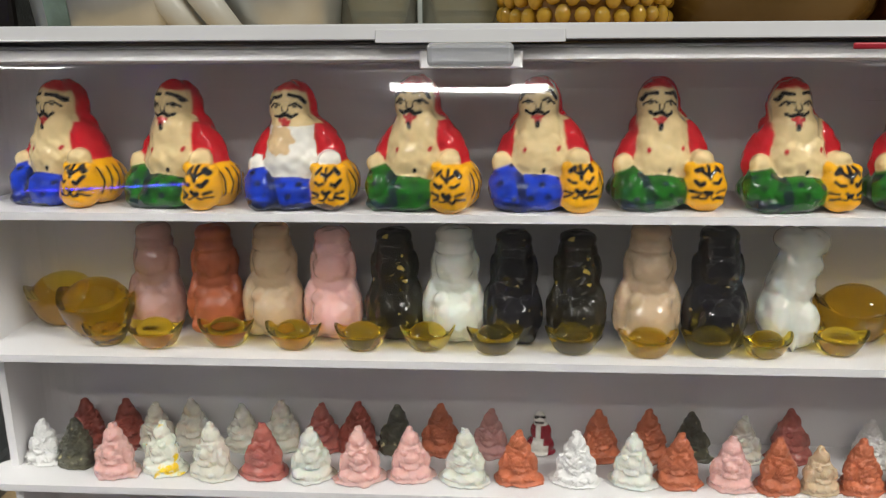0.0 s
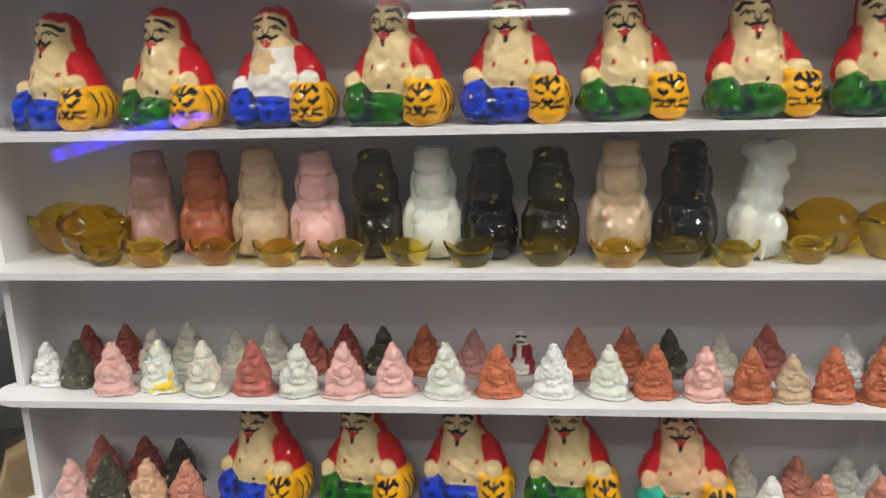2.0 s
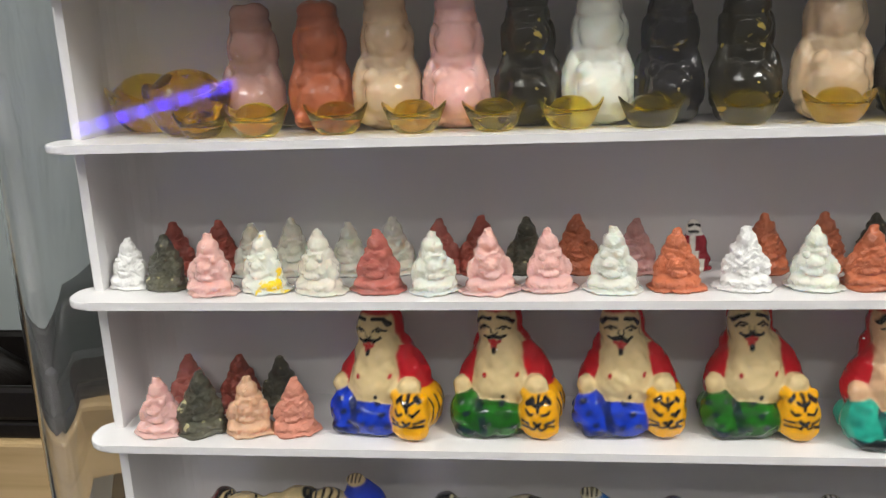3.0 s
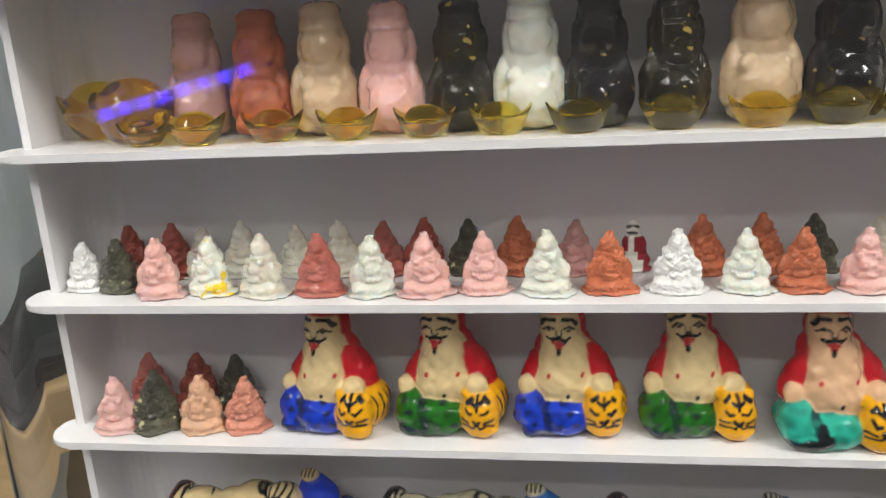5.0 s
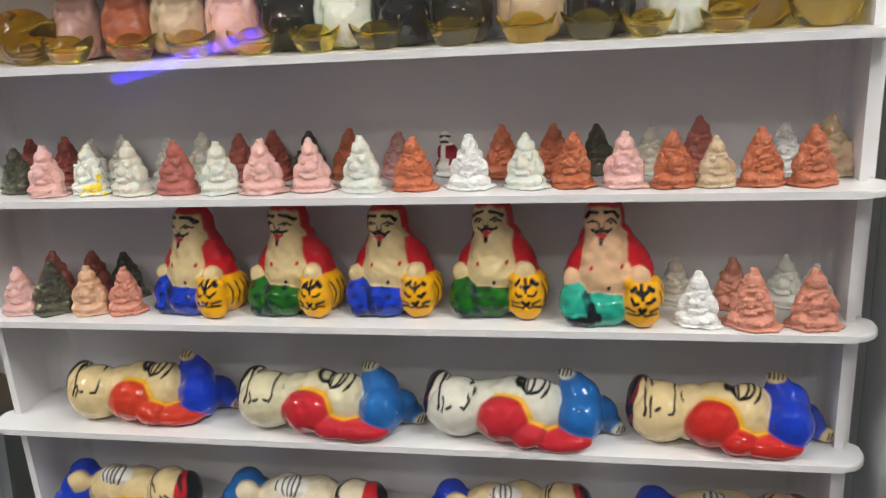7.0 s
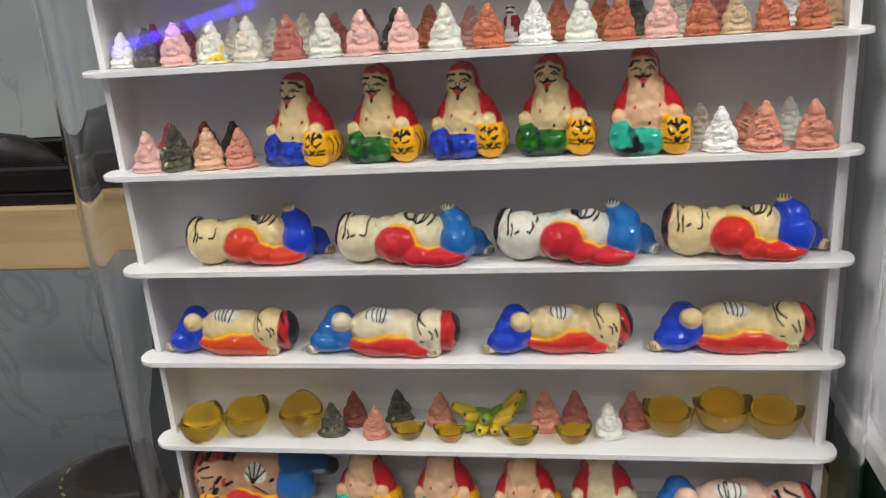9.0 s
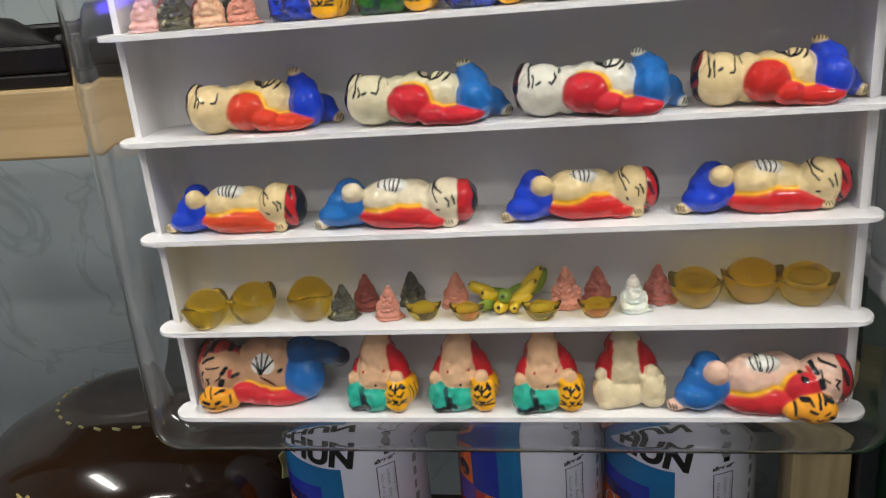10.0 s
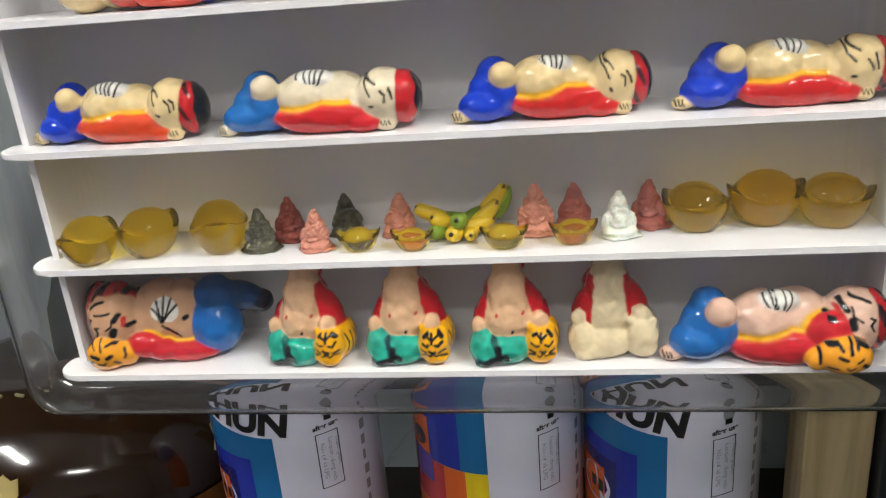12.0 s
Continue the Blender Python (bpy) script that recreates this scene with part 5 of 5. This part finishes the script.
def spray_can(x, y, turn, kind):
    z0 = 0.9702
    can = tagged(empty("spray_can", x, y, z0, turn), "white spray paint can with blue and orange printed label", "spray can", "spray cans")
    body = part("can_body", lathe_bm([(0, 0.0), (CR - 0.003, 0.0), (CR, 0.002), (CR, 0.186), (CR - 0.001, 0.189), (CR - 0.008, 0.196), (0.020, 0.2005), (0.0, 0.2005)], 72), M["can_white"], can, "white lacquered tin body", True)
    part("rim", lathe_bm([(CR + 0.0002, 0.1855), (CR + 0.0012, 0.187), (CR + 0.0006, 0.1892), (CR - 0.002, 0.190)], 72), M["steel"], can, "steel rolled rim", True)
    zt = 0.1436  # top of the colour print
    if kind == "wave":
        # curved top of the blue field under the lettering
        for k in range(14):
            a0, a1 = -95 + k * 6.15, -95 + (k + 1) * 6.15
            f = lambda a: zt + 0.0085 * ((a + 9) / -86) ** 1.5
            part("print_patch", wrap_bm(a0, a1, zt - 0.075, f(a0), 0.00012, f(min(a1, -9.01)) - f(a0), 2), M["can_teal"], body)
        part("print_patch", wrap_bm(-95, -27, zt - 0.075, zt - 0.0115, 0.0002), M["can_blue"], body)
        part("print_patch", wrap_bm(-95, -42, zt - 0.075, zt - 0.0195, 0.00026), M["can_navy"], body)
        part("print_patch", wrap_bm(-95, -52, zt - 0.075, zt - 0.026, 0.00032), M["can_orange"], body)
        part("print_patch", wrap_bm(-52, -9, zt - 0.075, zt - 0.046, 0.00032), M["can_red"], body)
        part("print_patch", wrap_bm(-30, -9, zt - 0.075, zt - 0.053, 0.00036), M["can_orange"], body)
        part("badge", wrap_disc(-62, zt - 0.036, 0.0105, 0.0088, 0.0004), M["can_white"], body, "pale oval badge")
        for k in range(2):
            part("badge_bar", wrap_bm(-66 + 8 * k, -61 + 8 * k, zt - 0.039, zt - 0.033, 0.00046), M["can_black"], body)
        wrap_text("lettering", "PHUN", 0.0172, -33, zt + 0.0040, "can_black", body, -8.0, 0.0008, 0.05)
    else:
        part("print_patch", wrap_bm(-95, -15, zt - 0.018, zt + 0.035, 0.00012), M["can_blue"], body)
        part("print_patch", wrap_bm(-33, -15, zt - 0.018, zt + 0.035, 0.0002), M["can_teal"], body)
        part("print_patch", wrap_bm(-80, -58, zt - 0.016, zt + 0.003, 0.0003), M["can_orange"], body)
        part("print_patch", wrap_bm(-80, -56, zt - 0.030, zt - 0.016, 0.00034), M["can_violet"], body)
        part("print_patch", wrap_bm(-95, -46, zt - 0.042, zt - 0.018, 0.0002), M["can_red"], body)
        part("print_patch", wrap_bm(-46, -30, zt - 0.075, zt - 0.018, 0.0002), M["can_orange"], body)
        part("print_patch", wrap_bm(-30, -15, zt - 0.075, zt - 0.018, 0.0002), M["can_yellow"], body)
        part("print_patch", wrap_bm(-95, -46, zt - 0.075, zt - 0.042, 0.00024), M["can_orange"], body)
        part("badge", wrap_disc(-69, zt - 0.009, 0.005, 0.0045, 0.0004), M["can_black"], body)
        part("badge", wrap_disc(22, zt - 0.040, 0.0048, 0.0048, 0.0002), M["can_green"], body, "round green recycling mark")
    # boxed small print, turned on its side, and a little spray head drawing
    zc = zt - 0.012
    for a0, a1, b0, b1 in ((18, 18.6, zc - 0.018, zc + 0.010), (33.4, 34, zc - 0.018, zc + 0.010), (18, 34, zc + 0.0097, zc + 0.010), (18, 34, zc - 0.018, zc - 0.0177)):
        part("frame_line", wrap_bm(a0, a1, b0, b1, 0.00014, 0, 4), M["can_black"], body)
    for k, words in enumerate(("Lacquer, dung môi", "hữu cơ và LPG")):
        wrap_text("small_print", words, 0.0030, 26.2 - 5.5 * k, zc - 0.004, "can_grey", body, -90)
    wrap_text("small_print", "Thành phần:", 0.0030, 31.3, zc - 0.001, "can_grey", body, -90)
    wrap_text("small_print", "after use", 0.0034, 26, zc + 0.0125, "can_black", body, 4, 0.0001)
    part("drawing", wrap_disc(28, zc + 0.0215, 0.0028, 0.0045, 0.00016), M["can_grey"], body)
    part("drawing", wrap_bm(25.5, 30.5, zc + 0.016, zc + 0.0185, 0.0002), M["can_black"], body)
    for k in range(9):
        part("print_bar", wrap_bm(52, 55 + (k % 3), zt - 0.05 + 0.008 * k, zt - 0.05 + 0.008 * k + 0.005, 0.00014), M["can_grey"], body)
    return can


spray_can(-0.0945, 0.2995, 12, "wave")
spray_can(0.0010, 0.2995, 12, "blocks")
spray_can(0.0788, 0.2995, -1, "wave")

# ---- large brown glazed jar on the lower board ----
jar = tagged(empty("brown_jar", -0.250, 0.3510, 0.9702), "large dark brown glazed ceramic jar with gold ornaments", "jar")
part("jar_body", lathe_bm([(0, 0), (0.075, 0), (0.090, 0.02), (0.104, 0.06), (0.109, 0.090), (0.107, 0.106), (0.096, 0.121), (0.074, 0.134), (0.052, 0.144), (0.044, 0.149), (0.036, 0.150), (0, 0.150)], 96), M["brown_glaze"], jar, "glossy brown glaze", True)
jar.scale = (1.0, 0.78, 0.93)
part("amber_patch", lathe_bm([(0.1000, 0.048), (0.1050, 0.062), (0.1085, 0.080), (0.1092, 0.0835)], 96), M["amber_glaze"], jar, "amber glaze band", True)
rs = random.Random(21)
for k in range(26):
    a = 2 * math.pi * k / 26
    ob = part("rim_stud", box_bm(-0.0026, 0.0026, -0.0009, 0.0009, -0.0008, 0.0009, 0.0004), M["rope"], jar)
    ob.matrix_basis = pose(0.0505 * math.cos(a), 0.0505 * math.sin(a), 0.1452, 0, rs.uniform(-15, 15), math.degrees(a) + 90 + rs.uniform(-20, 20))


def leaf_bm(w, h, depth=0.0012):
    """A notched pale leaf, like a fish tail."""
    return prism_bm([(-w, h), (-0.35 * w, 0.62 * h), (0.1 * w, h * 1.05), (0.5 * w, 0.55 * h), (w, 0.7 * h), (0.8 * w, -0.5 * h), (0.2 * w, -h), (-0.5 * w, -0.8 * h)], 0, depth)


for a, z in ((-80, 0.1185), (-94, 0.1175), (-107, 0.1180)):
    ob = part("gold_leaf_ornament", leaf_bm(0.0075, 0.0080), M["pale_gold"], jar, "pale gold leaf ornament")
    ra = radians(a)
    ob.matrix_basis = pose(0.1075 * math.cos(ra), 0.1075 * math.sin(ra), z, 78, 0, a + 90)
ra = radians(-20)
ob = part("gold_emblem", prism_bm([(-0.004, 0.009), (0.003, 0.010), (0.005, 0.0), (0.002, -0.010), (-0.004, -0.008), (-0.002, 0.0)], 0, 0.0008), M["rope"], jar)
ob.matrix_basis = pose(0.1085 * math.cos(ra), 0.1085 * math.sin(ra), 0.112, 90, 0, -20 + 90)

# ---- things on the middle board ----
tray2 = tagged(empty("dark_basket", -0.310, 0.3450, 1.3131), "dark wooden tray holding dry twigs, on pine board", "tray")
part("tray_floor", box_bm(-0.13, 0.118, -0.082, -0.044, 0.0, 0.006, 0.001), M["dark_thing"], tray2)
part("tray_side", box_bm(-0.13, 0.118, -0.082, -0.079, 0.0062, 0.019, 0.002), M["dark_thing"], tray2)
part("tray_side", box_bm(-0.13, 0.118, -0.047, -0.044, 0.0062, 0.026, 0.002), M["dark_thing"], tray2)
part("tray_side", box_bm(0.112, 0.118, -0.0788, -0.0472, 0.0062, 0.022, 0.002), M["dark_thing"], tray2)
cl = part("dark_cloth", lathe_bm([(0, 0.0062), (0.062, 0.0062), (0.070, 0.016), (0.052, 0.030), (0.03, 0.034), (0, 0.034)], 24), M["dark_thing"], tray2, "crumpled dark cloth", True)
cl.matrix_basis = Matrix.Translation((0.02, -0.063, 0)) @ Matrix.Diagonal((1.25, 0.20, 1, 1))


def twig_bm(points, r):
    bm = bmesh.new()
    rings = []
    for p in points:
        rings.append([bm.verts.new((p[0], p[1] + r * math.cos(2.0944 * i), p[2] + r * math.sin(2.0944 * i))) for i in range(3)])
    for a, b in zip(rings, rings[1:]):
        for i in range(3):
            bm.faces.new((a[i], a[(i + 1) % 3], b[(i + 1) % 3], b[i]))
    return bm


rs = random.Random(9)
for k in range(12):
    x, y = rs.uniform(-0.12, -0.06), rs.uniform(-0.076, -0.050)
    up = rs.uniform(0.01, 0.03)
    part("twig", twig_bm([(x, y, 0.014), (x + 0.03, y + 0.004, 0.02 + up * 0.6), (x + 0.07, y + rs.uniform(-0.004, 0.004), 0.02 + up * rs.uniform(0.4, 1.2)), (x + 0.10, y, 0.022 + up * 0.4)], 0.0014), M["twig"], tray2, smooth=True)
bowl = tagged(empty("stone_bowl", -0.1680, 0.2830, 1.3131), "small rough grey stone bowl on pine board", "bowl")
part("bowl_body", lathe_bm([(0, 0), (0.012, 0), (0.018, 0.010), (0.022, 0.018), (0.020, 0.0185), (0.015, 0.010), (0, 0.006)], 48), M["stone"], bowl, "", True)
# ---- things on the upper board ----
ub = 1.4992
v = tagged(empty("silver_vase", -0.1340, 0.3150, ub), "brushed silver vase with greenish tarnish", "vase")
part("vase_body", lathe_bm([(0, 0), (0.026, 0), (0.030, 0.005), (0.0335, 0.03), (0.031, 0.06), (0.022, 0.09), (0.018, 0.12), (0.022, 0.135), (0.020, 0.135), (0.0, 0.1)], 64), M["silver"], v, "", True)
tb = bmesh.new()
prev = None
for k in range(5):
    a = radians(-122 + 5 * k)
    pair = [tb.verts.new(((0.0302 + 0.0034 * h) * math.cos(a), (0.0302 + 0.0034 * h) * math.sin(a), 0.005 + 0.025 * h)) for h in (0, 0.5, 1)]
    if prev:
        for i in range(2):
            tb.faces.new((prev[i], pair[i], pair[i + 1], prev[i + 1]))
    prev = pair
part("tarnish_streak", tb, M["pewter_green"], v, "green tarnish streak", True)
d = tagged(empty("dark_box", -0.1900, 0.3300, ub), "black box on the upper board", "box")
part("box_body", box_bm(-0.022, 0.016, -0.02, 0.05, 0, 0.09, 0.002), M["dark_thing"], d)
c = tagged(empty("pewter_jug", -0.0800, 0.3250, ub), "pale pewter jug with curved handle", "jug")
part("jug_body", lathe_bm([(0, 0), (0.020, 0), (0.024, 0.01), (0.028, 0.04), (0.022, 0.07), (0.018, 0.09), (0.016, 0.09), (0, 0.07)], 48), M["silver"], c, "", True)
hb = bmesh.new()
prev = None
for k in range(13):
    a = radians(-95 + k * 15.5)
    ctr = Vector((-0.021 - 0.024 * math.cos(a), -0.016, 0.030 + 0.034 * math.sin(a)))
    nrm = Vector((-math.cos(a), 0, math.sin(a)))
    ring = [hb.verts.new(ctr + nrm * 0.0040 * math.cos(2 * math.pi * i / 10) + Vector((0, 0.0030, 0)) * math.sin(2 * math.pi * i / 10)) for i in range(10)]
    if prev:
        for i in range(10):
            hb.faces.new((prev[i], prev[(i + 1) % 10], ring[(i + 1) % 10], ring[i]))
    prev = ring
part("handle", hb, M["cream_cloth"], c, "cream curved handle", True)
for k in range(2):
    st = part("strap", lathe_bm([(0, 0), (0.0042, 0.0004), (0.0050, 0.020), (0.0044, 0.052), (0, 0.0525)], 20), M["cream_cloth"], c, "pale fluted strap", True)
    st.matrix_basis = pose(-0.004 - 0.0135 * k, -0.030, 0.0, 0, -38, 0)
for x, r, h in ((-0.0430, 0.0150, 0.07), (-0.0105, 0.0160, 0.06)):
    g = tagged(empty("glass_jar", x, 0.3300, ub), "clear greenish glass jar on the upper board", "jar", "glass jars")
    part("jar_body", lathe_bm([(0, 0), (r * 0.9, 0), (r, 0.004), (r, h * 0.8), (r * 0.8, h), (r * 0.72, h), (r * 0.9, h * 0.78), (r * 0.9, 0.006), (0, 0.004)], 40), M["jar_glass"], g, "", True)
    part("base_ring", lathe_bm([(r * 1.01, 0.001), (r * 1.06, 0.003), (r * 1.01, 0.006)], 40), M["cream_cloth"], g, "", True)

p = tagged(empty("knobbly_jar", 0.0330, 0.3220, ub), "honey glazed jar covered in raised knobs", "jar")
part("jar_body", lathe_bm([(0, 0), (0.024, 0), (0.028, 0.004), (0.0295, 0.02), (0.028, 0.045), (0.020, 0.060), (0.012, 0.066), (0, 0.066)], 64), M["honey_glaze"], p, "dark honey glaze", True)
knob = None
for row in range(5):
    for k in range(28):
        a = 2 * math.pi * (k + 0.5 * (row % 2)) / 28
        r = (0.0282, 0.0292, 0.0296, 0.0294, 0.0288)[row]
        bm = bmesh.new()
        bmesh.ops.create_uvsphere(bm, u_segments=10, v_segments=6, radius=0.0028)
        if knob is None:
            knob = part("knob", bm, M["honey_knob"], p, "", True)
            ob = knob
        else:
            bm.free()
            ob = new("knob", knob.data)
            ob.parent = p
        ob.matrix_basis = pose(r * math.cos(a), r * math.sin(a), 0.0050 + 0.0060 * row + 0.0006 * math.sin(5 * k + row)) @ Matrix.Diagonal((1.0, 1.0, 1.14 + 0.16 * math.sin(3 * k + 2 * row), 1))
w = tagged(empty("amber_dish", 0.0980, 0.3350, ub), "amber lacquered shallow dish", "dish")
part("dish_body", lathe_bm([(0, 0), (0.030, 0), (0.040, 0.012), (0.044, 0.03), (0.041, 0.03), (0.034, 0.012), (0, 0.008)], 56), M["amber_wood"], w, "", True)
w = tagged(empty("lacquer_box", 0.1750, 0.3350, ub), "red brown lacquered wooden box", "box")
part("box_body", box_bm(-0.040, 0.060, -0.030, 0.05, 0, 0.075, 0.003), M["red_lacquer"], w)

# ---- neighbouring cabinet ----
cab = tagged(empty("side_cabinet", 0.30, 0.20, 0.9702), "grey panelled cabinet with white plastic base frame", "cabinet")


def cab_part(name, bm, m, label=""):
    ob = part(name, bm, M[m], cab, label)
    ob.matrix_parent_inverse = Matrix.Translation((-0.30, -0.20, -0.9702))
    return ob


cab_part("side_panel", box_bm(0.1535, 0.42, 0.200, 0.43, 1.2232, 1.4000, 0.002), "grey_panel", "smooth grey side panel")
cab_part("base_frame", box_bm(0.1495, 0.43, 0.192, 0.435, 1.2110, 1.2230, 0.002), "white_plastic", "white plastic base frame")
cab_part("plinth", box_bm(0.1680, 0.42, 0.205, 0.43, 0.9702, 1.2108, 0.002), "green_box", "dark green plinth")
pk = tagged(empty("snack_packet", 0.1930, 0.3000, 1.4002), "glossy red and yellow packet standing on the cabinet", "packet")
part("packet_body", box_bm(-0.024, 0.03, -0.006, 0.006, 0, 0.085, 0.004, 3), M["can_red"], pk)
part("print_band", box_bm(-0.0235, 0.0295, -0.0068, -0.0062, 0.028, 0.046), M["can_yellow"], pk)
part("print_band", box_bm(-0.0235, 0.0295, -0.0068, -0.0062, 0.058, 0.078), M["can_yellow"], pk)

# ---- violet light strip on the wall behind the viewer ----
strip = tagged(empty("led_strip", -0.715, -1.090, 1.375), "violet blue light strip on a shelf edge", "light strip")
structure("shelf_board_4", box_bm(-1.3, 0.3, -1.42, -1.094, 1.24, 1.40, 0.002), "room", "display shelf across the aisle")

tape = part("tape", box_bm(-0.165, 0.165, 0.0, 0.002, -0.012, 0.012, 0.0008), M["led_tape"], strip)
tape.matrix_basis = pose(0, 0, 0, 0, -14, 0)
for k in range(8):
    ob = part("led", box_bm(-0.010, 0.010, 0.0022, 0.0042, -0.0095, 0.0095, 0.001), M["violet_led"], strip)
    ob.matrix_basis = pose(0, 0, 0, 0, -14, 0) @ pose(-0.1435 + 0.0410 * k, 0, 0)

# ---- dust on the cover ----
rs = random.Random(31)
bm = bmesh.new()
for k in range(70):
    x, z, r = rs.uniform(-0.145, 0.135), rs.uniform(1.17, 1.462), rs.uniform(0.00008, 0.00022)
    vs = [bm.verts.new((x + r * rs.uniform(0.7, 1.8) * math.cos(a), 0.20294, z + r * rs.uniform(0.6, 1.2) * math.sin(a))) for a in (0, 1.05, 2.1, 3.14, 4.2, 5.2)]
    tip = bm.verts.new((x, 0.20282, z))
    for i in range(6):
        bm.faces.new((vs[i], vs[(i + 1) % 6], tip))
dust = tagged(part("dust", bm, M["plaster"]), "white dust specks on the clear cover", "dust", "", "stuff")
